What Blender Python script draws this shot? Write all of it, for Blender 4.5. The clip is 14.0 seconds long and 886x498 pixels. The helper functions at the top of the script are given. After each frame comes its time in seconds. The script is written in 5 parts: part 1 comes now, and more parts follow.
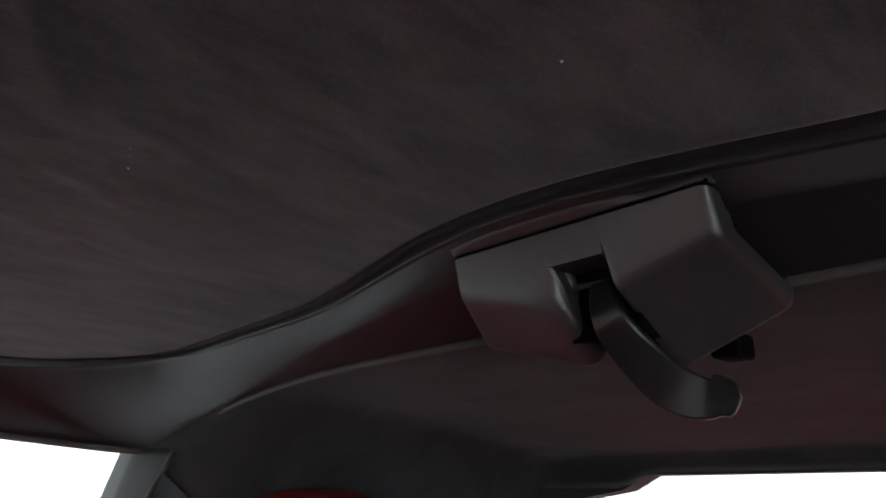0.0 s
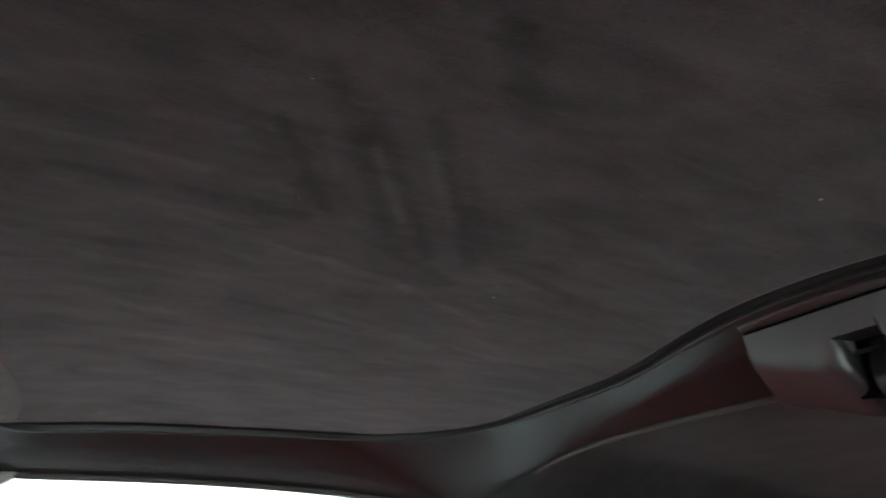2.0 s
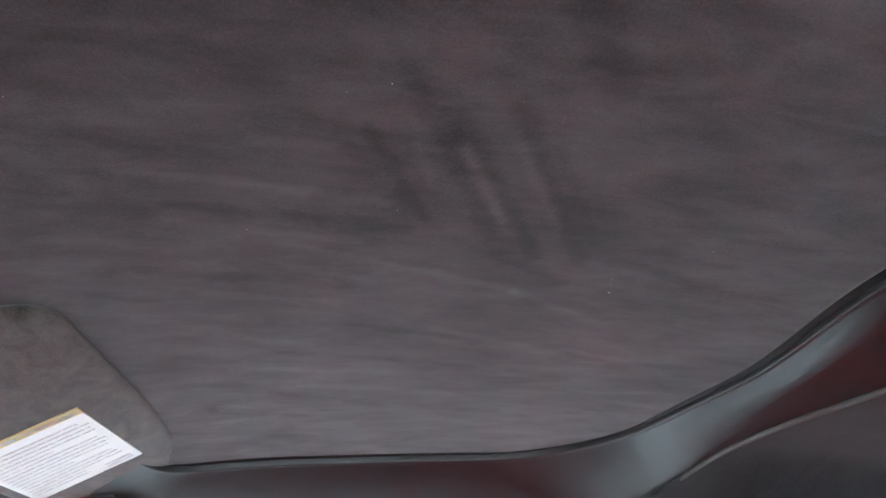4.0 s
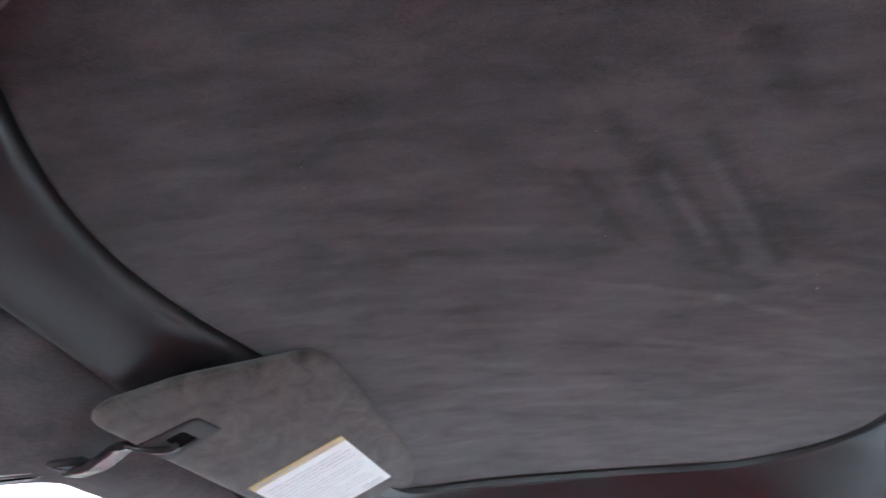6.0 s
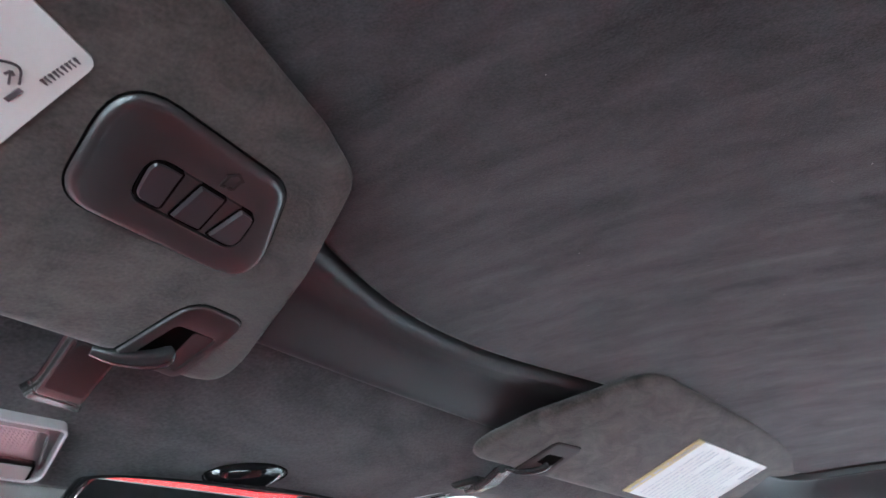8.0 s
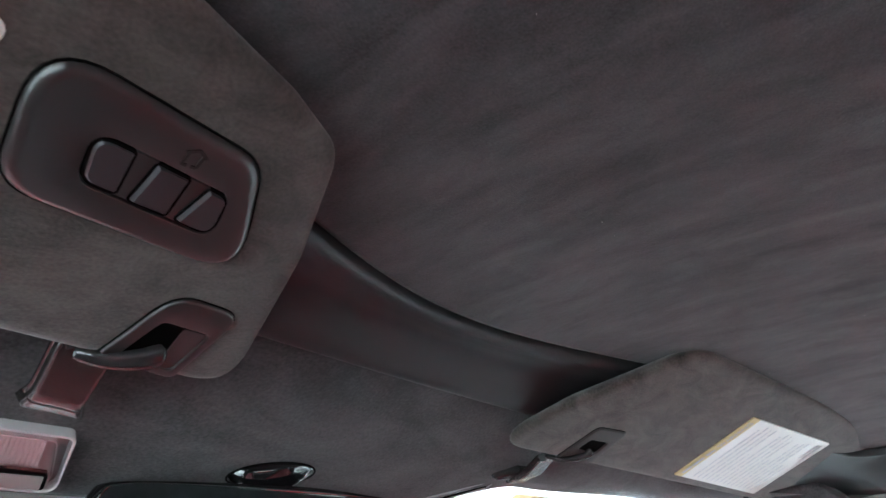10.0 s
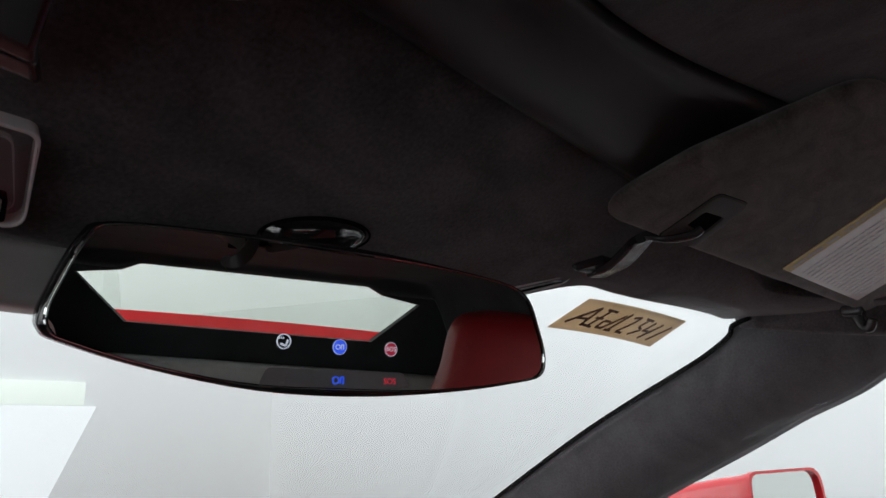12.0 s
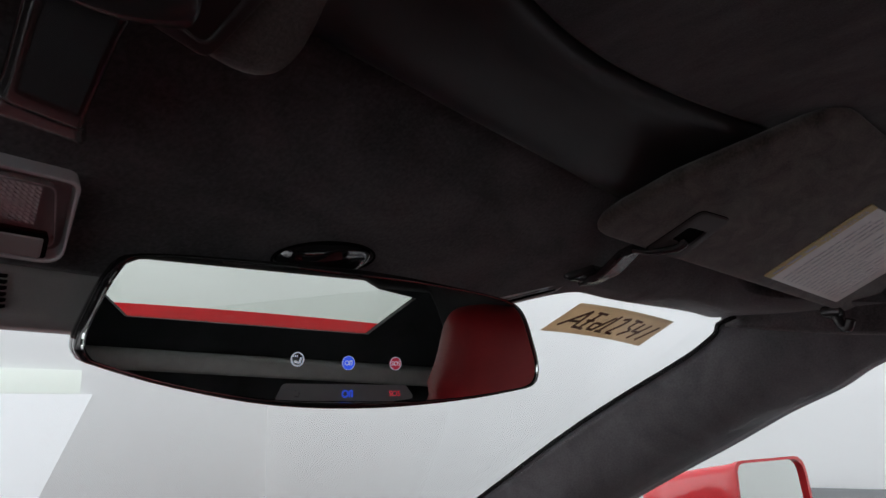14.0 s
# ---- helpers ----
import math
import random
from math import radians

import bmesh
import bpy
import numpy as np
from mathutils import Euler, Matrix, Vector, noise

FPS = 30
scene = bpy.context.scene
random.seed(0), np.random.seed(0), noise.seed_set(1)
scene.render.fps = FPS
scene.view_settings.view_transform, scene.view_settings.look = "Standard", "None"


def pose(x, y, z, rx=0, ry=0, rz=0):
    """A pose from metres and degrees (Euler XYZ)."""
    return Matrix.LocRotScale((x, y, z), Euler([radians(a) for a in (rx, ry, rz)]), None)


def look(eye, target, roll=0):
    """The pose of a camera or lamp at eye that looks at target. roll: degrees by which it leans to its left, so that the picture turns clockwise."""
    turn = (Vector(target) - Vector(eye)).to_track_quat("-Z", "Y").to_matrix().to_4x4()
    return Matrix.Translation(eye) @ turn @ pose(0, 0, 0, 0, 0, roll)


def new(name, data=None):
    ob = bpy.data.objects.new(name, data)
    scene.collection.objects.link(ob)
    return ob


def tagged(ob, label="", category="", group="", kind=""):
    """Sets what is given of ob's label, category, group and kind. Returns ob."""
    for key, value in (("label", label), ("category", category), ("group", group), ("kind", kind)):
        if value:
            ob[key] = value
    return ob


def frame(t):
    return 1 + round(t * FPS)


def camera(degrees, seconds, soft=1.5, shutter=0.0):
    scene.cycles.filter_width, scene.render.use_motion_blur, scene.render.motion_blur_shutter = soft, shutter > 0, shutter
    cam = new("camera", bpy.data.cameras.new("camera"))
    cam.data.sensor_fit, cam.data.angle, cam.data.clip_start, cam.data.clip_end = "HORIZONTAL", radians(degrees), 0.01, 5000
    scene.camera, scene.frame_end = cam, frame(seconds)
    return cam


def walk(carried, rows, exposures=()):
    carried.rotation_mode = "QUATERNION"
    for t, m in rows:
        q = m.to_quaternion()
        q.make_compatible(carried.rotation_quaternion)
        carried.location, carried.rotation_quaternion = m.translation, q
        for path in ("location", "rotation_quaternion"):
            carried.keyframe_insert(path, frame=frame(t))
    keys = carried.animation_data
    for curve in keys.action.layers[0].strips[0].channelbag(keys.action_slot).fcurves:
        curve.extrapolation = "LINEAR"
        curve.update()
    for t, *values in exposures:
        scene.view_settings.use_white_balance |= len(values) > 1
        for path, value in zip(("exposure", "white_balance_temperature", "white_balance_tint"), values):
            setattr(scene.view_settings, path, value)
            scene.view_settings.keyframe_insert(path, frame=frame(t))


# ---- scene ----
cam = camera(62.5, 14.0, shutter=0.5)
EXPOSURES = [(0, 0.68, 6350, 10), (0.5, 0.85, 6350, 11), (1.0, 0.95, 6350, 11), (1.5, 1.08, 6400, 8), (2.0, 1.14, 6200, -3), (2.5, 1.74, 6050, -1), (5.0, 2.4, 5650, 3), (6.5, 2.14, 5550, 3), (7.5, 2.32, 5500, 1), (8.0, 2.2, 5550, 3), (10.3, 1.95, 5750, -1), (10.5, 2.05, 5750, -1), (11.0, 2.12, 6100, 3), (11.5, -0.1, 6400, 6), (12.0, -0.5, 6500, 13), (12.5, -0.65, 6500, 15), (14.0, -0.72, 6500, 16)]
PATH = [
    (0, (-0.1989, -0.0226, 1.0118), (1.1581, -1.3357, 1.6709), 0.8),
    (0.5, (-0.2130, 0.0015, 1.0031), (1.1889, -1.2363, 1.7119), 0.6),
    (1, (-0.2334, 0.0283, 0.9969), (1.2550, -1.0877, 1.7310), 0.7),
    (1.5, (-0.2601, 0.0559, 0.9960), (1.3244, -0.8966, 1.7590), 0.9),
    (2, (-0.2711, 0.0799, 0.9953), (1.4001, -0.6803, 1.7884), 0.9),
    (2.5, (-0.2698, 0.0873, 0.9913), (1.4569, -0.5151, 1.8011), 0.8),
    (4.8, (-0.2631, 0.0656, 0.9819), (1.4786, -0.2707, 1.9058), -2.5),
    (5, (-0.2731, 0.0727, 0.9731), (1.4686, -0.1948, 1.9190), -1.9),
    (5.5, (-0.2979, 0.0928, 0.9636), (1.4607, -0.0579, 1.9042), -1.9),
    (6, (-0.3107, 0.0981, 0.9619), (1.4512, 0.1241, 1.9081), -1.7),
    (6.5, (-0.3229, 0.0924, 0.9786), (1.4286, 0.3674, 1.9041), 0.9),
    (7, (-0.3387, 0.0696, 0.9839), (1.3563, 0.6213, 1.8914), 0.9),
    (7.5, (-0.3449, 0.0553, 0.995), (1.2697, 0.8705, 1.8489), 1.8),
    (8, (-0.3591, 0.0473, 0.9960), (1.1770, 1.0111, 1.8397), 0.7),
    (8.2, (-0.3570, 0.0446, 0.9985), (1.1616, 1.0389, 1.8382), 0.6),
    (10.3, (-0.3127, 0.0496, 1.0020), (1.1539, 1.1346, 1.8237), -1.1),
    (10.5, (-0.2924, 0.0744, 0.9898), (1.1652, 1.1689, 1.8129), -1.1),
    (11, (-0.2523, 0.1448, 0.9744), (1.2429, 1.2698, 1.6793), -1.5),
    (11.5, (-0.2412, 0.1603, 0.9682), (1.2903, 1.3152, 1.5345), -1.5),
    (12, (-0.2453, 0.1621, 0.9673), (1.3047, 1.324, 1.4642), -1.5),
    (12.5, (-0.2442, 0.1612, 0.9673), (1.3133, 1.3224, 1.4391), -1.5),
    (13, (-0.2501, 0.1599, 0.9704), (1.3133, 1.3194, 1.4321), -1.7),
    (13.5, (-0.2616, 0.1503, 0.9766), (1.303, 1.3069, 1.4363), -1.7),
    (14, (-0.2704, 0.1469, 0.9787), (1.2972, 1.3016, 1.4354), -1.8),
]
walk(cam, [(t, look(eye, target, roll)) for t, eye, target, roll in PATH], EXPOSURES)

# ---- light ----
world = bpy.data.worlds.new("studio_light")
scene.world = world
world.use_nodes = True
wn = world.node_tree.nodes
wn["Background"].inputs["Color"].default_value = (0.90, 0.95, 1.0, 1)
wn["Background"].inputs["Strength"].default_value = 2.0


# ---- materials ----
def mat(name, color, rough=0.6, metal=0.0, spec=0.5, sheen=0.0, coat=0.0):
    m = bpy.data.materials.new(name)
    m.use_nodes = True
    b = m.node_tree.nodes["Principled BSDF"]
    b.inputs["Base Color"].default_value = (*color, 1)
    b.inputs["Roughness"].default_value = rough
    b.inputs["Metallic"].default_value = metal
    b.inputs["Specular IOR Level"].default_value = spec
    b.inputs["Sheen Weight"].default_value = sheen
    b.inputs["Coat Weight"].default_value = coat
    return m


def vary(m, dark, light, scale, stretch=(1, 1, 1), turn=0.0, fine=600.0, bump=0.15, depth=0.0004, rough=None, detail=6.0, fine_mix=0.25, spread=(0.3, 0.7), nap=False, distort=0.6, ragged=0.6):
    """Two scales of variation: a broad, stretched mottling and a fine grain, with relief from the grain."""
    t = m.node_tree
    n, l = t.nodes, t.links
    b = n["Principled BSDF"]
    co = n.new("ShaderNodeTexCoord")
    mp = n.new("ShaderNodeMapping")
    mp.inputs["Scale"].default_value = stretch
    mp.inputs["Rotation"].default_value = (0, 0, radians(turn))
    l.new(co.outputs["Object"], mp.inputs["Vector"])
    big = n.new("ShaderNodeTexNoise")
    big.inputs["Scale"].default_value = scale
    big.inputs["Detail"].default_value = detail
    big.inputs["Roughness"].default_value = ragged
    big.inputs["Distortion"].default_value = distort
    l.new(mp.outputs["Vector"], big.inputs["Vector"])
    small = n.new("ShaderNodeTexNoise")
    small.inputs["Scale"].default_value = fine
    small.inputs["Detail"].default_value = 5.0
    l.new(co.outputs["Object"], small.inputs["Vector"])
    mixf = n.new("ShaderNodeMix")
    mixf.inputs["Factor"].default_value = fine_mix
    l.new(big.outputs["Fac"], mixf.inputs["A"])
    l.new(small.outputs["Fac"], mixf.inputs["B"])
    ramp = n.new("ShaderNodeValToRGB")
    ramp.color_ramp.elements[0].position, ramp.color_ramp.elements[1].position = spread
    ramp.color_ramp.elements[0].color = (*dark, 1)
    ramp.color_ramp.elements[1].color = (*light, 1)
    if nap:
        marks = n.new("ShaderNodeAttribute")
        marks.attribute_name = "nap"
        wide = n.new("ShaderNodeTexNoise")
        wide.inputs["Scale"].default_value = 7.0
        wide.inputs["Detail"].default_value = 4.0
        l.new(co.outputs["Object"], wide.inputs["Vector"])
        two = n.new("ShaderNodeMix")
        two.inputs["Factor"].default_value = 0.28
        l.new(mixf.outputs["Result"], two.inputs["A"])
        l.new(wide.outputs["Fac"], two.inputs["B"])
        add = n.new("ShaderNodeMath")
        l.new(two.outputs["Result"], add.inputs[0])
        sub = n.new("ShaderNodeMath")
        sub.operation, sub.inputs[1].default_value = "SUBTRACT", 0.5
        l.new(marks.outputs["Fac"], sub.inputs[0])
        l.new(sub.outputs["Value"], add.inputs[1])
        l.new(add.outputs["Value"], ramp.inputs["Fac"])
    else:
        l.new(mixf.outputs["Result"], ramp.inputs["Fac"])
    l.new(ramp.outputs["Color"], b.inputs["Base Color"])
    bp = n.new("ShaderNodeBump")
    bp.inputs["Strength"].default_value = bump
    bp.inputs["Distance"].default_value = depth
    l.new(small.outputs["Fac"], bp.inputs["Height"])
    l.new(bp.outputs["Normal"], b.inputs["Normal"])
    if rough:
        mr = n.new("ShaderNodeMapRange")
        mr.inputs["To Min"].default_value, mr.inputs["To Max"].default_value = rough
        l.new(mixf.outputs["Result"], mr.inputs["Value"])
        l.new(mr.outputs["Result"], b.inputs["Roughness"])
    return m


def glass(name, color=(1, 1, 1), base=0.03, rough=0.0):
    m = bpy.data.materials.new(name)
    m.use_nodes = True
    n, l = m.node_tree.nodes, m.node_tree.links
    n.remove(n["Principled BSDF"])
    tr = n.new("ShaderNodeBsdfTransparent")
    tr.inputs["Color"].default_value = (*color, 1)
    gl = n.new("ShaderNodeBsdfGlossy")
    gl.inputs["Roughness"].default_value = rough
    lw = n.new("ShaderNodeLayerWeight")
    lw.inputs["Blend"].default_value = 0.5
    p5 = n.new("ShaderNodeMath")
    p5.operation, p5.inputs[1].default_value = "POWER", 5.0
    ml = n.new("ShaderNodeMath")
    ml.operation, ml.inputs[1].default_value, ml.inputs[2].default_value = "MULTIPLY_ADD", 0.5, base
    l.new(lw.outputs["Facing"], p5.inputs[0])
    l.new(p5.outputs["Value"], ml.inputs[0])
    mx = n.new("ShaderNodeMixShader")
    l.new(ml.outputs["Value"], mx.inputs["Fac"])
    l.new(tr.outputs["BSDF"], mx.inputs[1])
    l.new(gl.outputs["BSDF"], mx.inputs[2])
    l.new(mx.outputs["Shader"], n["Material Output"].inputs["Surface"])
    return m


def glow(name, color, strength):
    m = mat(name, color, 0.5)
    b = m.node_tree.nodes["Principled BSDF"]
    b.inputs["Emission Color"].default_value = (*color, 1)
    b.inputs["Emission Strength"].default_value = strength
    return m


SUEDE = vary(mat("charcoal_suede", (0.05, 0.05, 0.05), 0.95, spec=0.10, sheen=0.20), (0.031, 0.0298, 0.031), (0.138, 0.1325, 0.137), 17.0, (2.5, 1.0, 1), -8, 1000, 0.5, 0.0005, nap=True, fine_mix=0.30, spread=(0.37, 0.67), distort=0.35, detail=9.0, ragged=0.68)
SUEDE_DARK = vary(mat("black_suede", (0.03, 0.03, 0.03), 0.95, spec=0.15, sheen=0.2), (0.034, 0.0312, 0.0328), (0.132, 0.1215, 0.126), 9.0, (1, 2.0, 1), 10, 500, 0.45, 0.0006, fine_mix=0.35, spread=(0.38, 0.68), distort=0.9)
# black suede darkened and cooled: the rear's dimness is painted into its colour
DIM_SUEDE = vary(mat("dimmed_black_suede", (0.02, 0.02, 0.02), 0.95, spec=0.12, sheen=0.1), (0.0155, 0.0162, 0.0172), (0.044, 0.046, 0.049), 9.0, (1, 2.0, 1), 10, 500, 0.45, 0.0006, fine_mix=0.35, spread=(0.36, 0.66))
# black suede made lighter: windscreen light on the pillars is in the colour
PILLAR_SUEDE_LIT = vary(mat("lit_black_suede", (0.05, 0.05, 0.05), 0.95, spec=0.15, sheen=0.3), (0.075, 0.074, 0.079), (0.150, 0.148, 0.156), 12.0, (1, 1.5, 1), 20, 500, 0.4, 0.0006, fine_mix=0.35, spread=(0.36, 0.66))
VISOR_SUEDE = vary(mat("taupe_suede", (0.06, 0.05, 0.05), 0.95, spec=0.15, sheen=0.25), (0.040, 0.035, 0.032), (0.168, 0.147, 0.132), 34.0, (1, 1.5, 1), 30, 700, 0.4, 0.0005, fine_mix=0.30, spread=(0.34, 0.72), distort=0.9, detail=8.0, ragged=0.66)
PLASTIC = vary(mat("grained_black_plastic", (0.02, 0.02, 0.02), 0.36, spec=0.5), (0.015, 0.0148, 0.0158), (0.025, 0.0245, 0.0260), 20.0, fine=1500, bump=0.34, depth=0.0003, rough=(0.38, 0.50))
# the roof frame's plastic made paler, in place of light missing on the latch
LATCH_PLASTIC_LIT = vary(mat("grained_lightened_plastic", (0.04, 0.04, 0.04), 0.45, spec=1.0), (0.034, 0.0335, 0.0345), (0.046, 0.045, 0.046), 20.0, fine=1500, bump=0.40, depth=0.0003, rough=(0.34, 0.46))
SMOOTH = vary(mat("satin_black_plastic", (0.03, 0.03, 0.03), 0.4, spec=0.7), (0.024, 0.024, 0.025), (0.034, 0.034, 0.035), 30.0, fine=2500, bump=0.08, depth=0.0002, rough=(0.20, 0.30))
BRACKET = vary(mat("bracket_plastic", (0.03, 0.03, 0.03), 0.3, spec=1.0), (0.022, 0.020, 0.020), (0.030, 0.027, 0.027), 30, fine=2000, bump=0.04, depth=0.0002, rough=(0.15, 0.20))
BEZEL = vary(mat("bezel_plastic", (0.04, 0.04, 0.04), 0.4, spec=1.0), (0.028, 0.024, 0.024), (0.038, 0.033, 0.033), 30, fine=2000, bump=0.08, depth=0.0002, rough=(0.26, 0.36))
# the same bezel plastic, dulled and browned where it would mirror the windscreen
BEZEL_DULL = vary(mat("dull_bezel_plastic", (0.04, 0.03, 0.03), 0.5, spec=0.4), (0.036, 0.029, 0.028), (0.048, 0.039, 0.038), 30, fine=2000, bump=0.12, depth=0.0002, rough=(0.46, 0.56))
LEVER = vary(mat("satin_lever_plastic", (0.012, 0.012, 0.012), 0.35, spec=0.5), (0.009, 0.0085, 0.009), (0.014, 0.013, 0.0135), 20.0, fine=1500, bump=0.15, depth=0.0002, rough=(0.28, 0.38))
BUTTON = vary(mat("button_plastic", (0.045, 0.042, 0.048), 0.34, spec=0.8), (0.046, 0.042, 0.047), (0.058, 0.053, 0.058), 40.0, fine=2000, bump=0.10, depth=0.0002, rough=(0.26, 0.36))
GLOSS = mat("gloss_black", (0.012, 0.012, 0.013), 0.08, spec=0.6, coat=0.5)
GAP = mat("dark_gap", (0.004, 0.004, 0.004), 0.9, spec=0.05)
RUBBER = vary(mat("black_rubber", (0.02, 0.02, 0.02), 0.7), (0.014, 0.014, 0.014), (0.024, 0.024, 0.024), 20, fine=400, bump=0.1)
SEAL = vary(mat("grey_black_seal", (0.07, 0.07, 0.065), 0.6), (0.07, 0.068, 0.062), (0.10, 0.097, 0.09), 20, fine=400, bump=0.1)
SEAL_PALE = vary(mat("pale_grey_seal", (0.3, 0.3, 0.28), 0.55), (0.30, 0.30, 0.28), (0.42, 0.42, 0.40), 40, fine=500, bump=0.1)
GREY = vary(mat("warm_grey_plastic", (0.2, 0.2, 0.19), 0.6), (0.36, 0.355, 0.34), (0.44, 0.435, 0.42), 30, fine=1200, bump=0.15)
RED_SEAT = vary(mat("red_leather", (0.4, 0.01, 0.015), 0.5, spec=0.4), (0.23, 0.009, 0.012), (0.31, 0.014, 0.018), 12, fine=700, bump=0.3, depth=0.0006, rough=(0.42, 0.6))
DASH = vary(mat("red_dash_leather", (0.18, 0.008, 0.010), 0.5, spec=0.4), (0.085, 0.005, 0.006), (0.110, 0.006, 0.008), 12, fine=700, bump=0.3, depth=0.0006, rough=(0.42, 0.6))
RED_PAINT = mat("red_car_paint", (0.80, 0.018, 0.025), 0.25, coat=1.0)
RED_DECK = mat("red_deck_paint", (0.72, 0.014, 0.020), 0.55, spec=0.2)
MIRROR = mat("mirror_silver", (0.86, 0.89, 0.86), 0.0, metal=1.0)
CLEAR = glass("clear_glass", (0.97, 0.985, 0.98))
REAR_GLASS = glass("tinted_rear_glass", (0.80, 0.84, 0.80))
LENS = glass("clear_lens_plastic", (0.97, 0.97, 0.97), base=0.09, rough=0.02)
SWITCH = mat("switch_grey", (0.40, 0.40, 0.39), 0.3)
CHROME = mat("lamp_reflector", (0.88, 0.88, 0.89), 0.22, metal=0.6)
LAMP_BED = mat("lamp_housing_grey", (0.24, 0.235, 0.24), 0.3)
LENS_RIM = mat("milky_lens_rim", (0.62, 0.61, 0.62), 0.15, coat=0.8)
PAPER = vary(mat("label_paper", (0.8, 0.8, 0.78), 0.5, coat=0.5), (0.82, 0.81, 0.77), (0.89, 0.885, 0.85), 40, fine=600, bump=0.03)
YELLOW = mat("label_yellow", (0.70, 0.60, 0.28), 0.55)
INK = mat("print_grey", (0.62, 0.62, 0.64), 0.6)
INK_MID = mat("print_dark_grey", (0.13, 0.11, 0.12), 0.6)
INK_DARK = mat("print_black", (0.03, 0.025, 0.025), 0.6)
TAPE = vary(mat("brown_paper_tape", (0.45, 0.30, 0.17), 0.7), (0.66, 0.53, 0.38), (0.76, 0.63, 0.47), 60, fine=900, bump=0.05)
def let_through(m, share):
    """Thin paper: a share of the light behind it shines through, in the paper's own colour."""
    n, l = m.node_tree.nodes, m.node_tree.links
    b, out = n["Principled BSDF"], n["Material Output"]
    tr = n.new("ShaderNodeBsdfTranslucent")
    src = b.inputs["Base Color"].links[0].from_socket if b.inputs["Base Color"].links else None
    if src:
        l.new(src, tr.inputs["Color"])
    else:
        tr.inputs["Color"].default_value = b.inputs["Base Color"].default_value
    mx = n.new("ShaderNodeMixShader")
    mx.inputs["Fac"].default_value = share
    l.new(b.outputs["BSDF"], mx.inputs[1])
    l.new(tr.outputs["BSDF"], mx.inputs[2])
    l.new(mx.outputs["Shader"], out.inputs["Surface"])


let_through(TAPE, 0.7)
MARKER = mat("brown_marker", (0.09, 0.03, 0.02), 0.6)
# backdrop colours give off light themselves; the studio's brightness is built in
WHITE_WALL_GLOW = glow("studio_white_glow", (0.79, 0.81, 0.81), 0.46)
# strong emitter for an unseen wall, added as fill light from the left
FILL_WALL = glow("fill_light_white", (0.85, 0.87, 0.88), 2.6)
WALL_SEAM = glow("studio_seam_glow", (0.62, 0.65, 0.66), 0.35)
WALL_BAND = glow("studio_band_glow", (0.22, 0.23, 0.235), 0.3)
PALE_BOARD = glow("pale_board_glow", (0.795, 0.82, 0.825), 0.47)
GREEN_SIGN = glow("pale_green_sign_glow", (0.76, 0.82, 0.75), 0.47)
CONCRETE = vary(mat("studio_floor", (0.4, 0.4, 0.4), 0.35), (0.46, 0.46, 0.46), (0.53, 0.53, 0.525), 0.8, fine=60, bump=0.05)
CARPET = vary(mat("black_carpet", (0.02, 0.02, 0.02), 0.95, spec=0.1), (0.012, 0.012, 0.012), (0.028, 0.027, 0.027), 30, fine=900, bump=0.4)
ICON_WHITE = glow("icon_white", (0.70, 0.78, 0.90), 0.5)
ICON_BLUE = glow("icon_blue", (0.03, 0.10, 0.80), 1.0)
ICON_RED = glow("icon_red", (0.45, 0.015, 0.045), 0.5)
KEY_RED = glow("key_red", (0.80, 0.03, 0.06), 0.6)
GREY_KEY = mat("mirror_key_grey", (0.17, 0.17, 0.175), 0.5)


# ---- mesh helpers ----
def mesh_of(name, bm, material, smooth=True):
    bmesh.ops.recalc_face_normals(bm, faces=bm.faces)
    me = bpy.data.meshes.new(name)
    bm.to_mesh(me)
    bm.free()
    for p in me.polygons:
        p.use_smooth = smooth
    me.materials.append(material)
    return me


def part(name, bm, material, parent=None, label="", smooth=True, auto=None):
    ob = new(name, mesh_of(name, bm, material, smooth))
    if auto is not None:
        ob.data.set_sharp_from_angle(angle=radians(auto))
    if parent:
        ob.parent = parent
        ob.matrix_parent_inverse = Matrix.Identity(4) if parent.matrix_basis == Matrix.Identity(4) else Matrix.Identity(4)
    if label:
        tagged(ob, label)
    return ob


def empty(name, m=None):
    ob = new(name)
    ob.empty_display_size = 0.02
    if m is not None:
        ob.matrix_basis = m
    return ob


def sheet(fn, nu, nv, back=None, closed=False):
    """A skin from fn(u, v), u and v from 0 to 1; back(u, v, point) gives the point behind it, which closes the skin to a slab."""
    bm = bmesh.new()
    us = nu if closed else nu + 1
    front = [[bm.verts.new(fn(i / nu, j / nv)) for j in range(nv + 1)] for i in range(us)]
    for i in range(nu):
        a, b = front[i], front[(i + 1) % us]
        for j in range(nv):
            bm.faces.new((a[j], b[j], b[j + 1], a[j + 1]))
    if back:
        rear = [[bm.verts.new(back(i / nu, j / nv, front[i][j].co.copy())) for j in range(nv + 1)] for i in range(us)]
        for i in range(nu):
            a, b = rear[i], rear[(i + 1) % us]
            for j in range(nv):
                bm.faces.new((a[j], a[j + 1], b[j + 1], b[j]))
            for j in (0, nv):
                bm.faces.new((front[i][j], front[(i + 1) % us][j], rear[(i + 1) % us][j], rear[i][j]))
        if not closed:
            for i in (0, nu):
                for j in range(nv):
                    bm.faces.new((front[i][j], front[i][j + 1], rear[i][j + 1], rear[i][j]))
    return bm


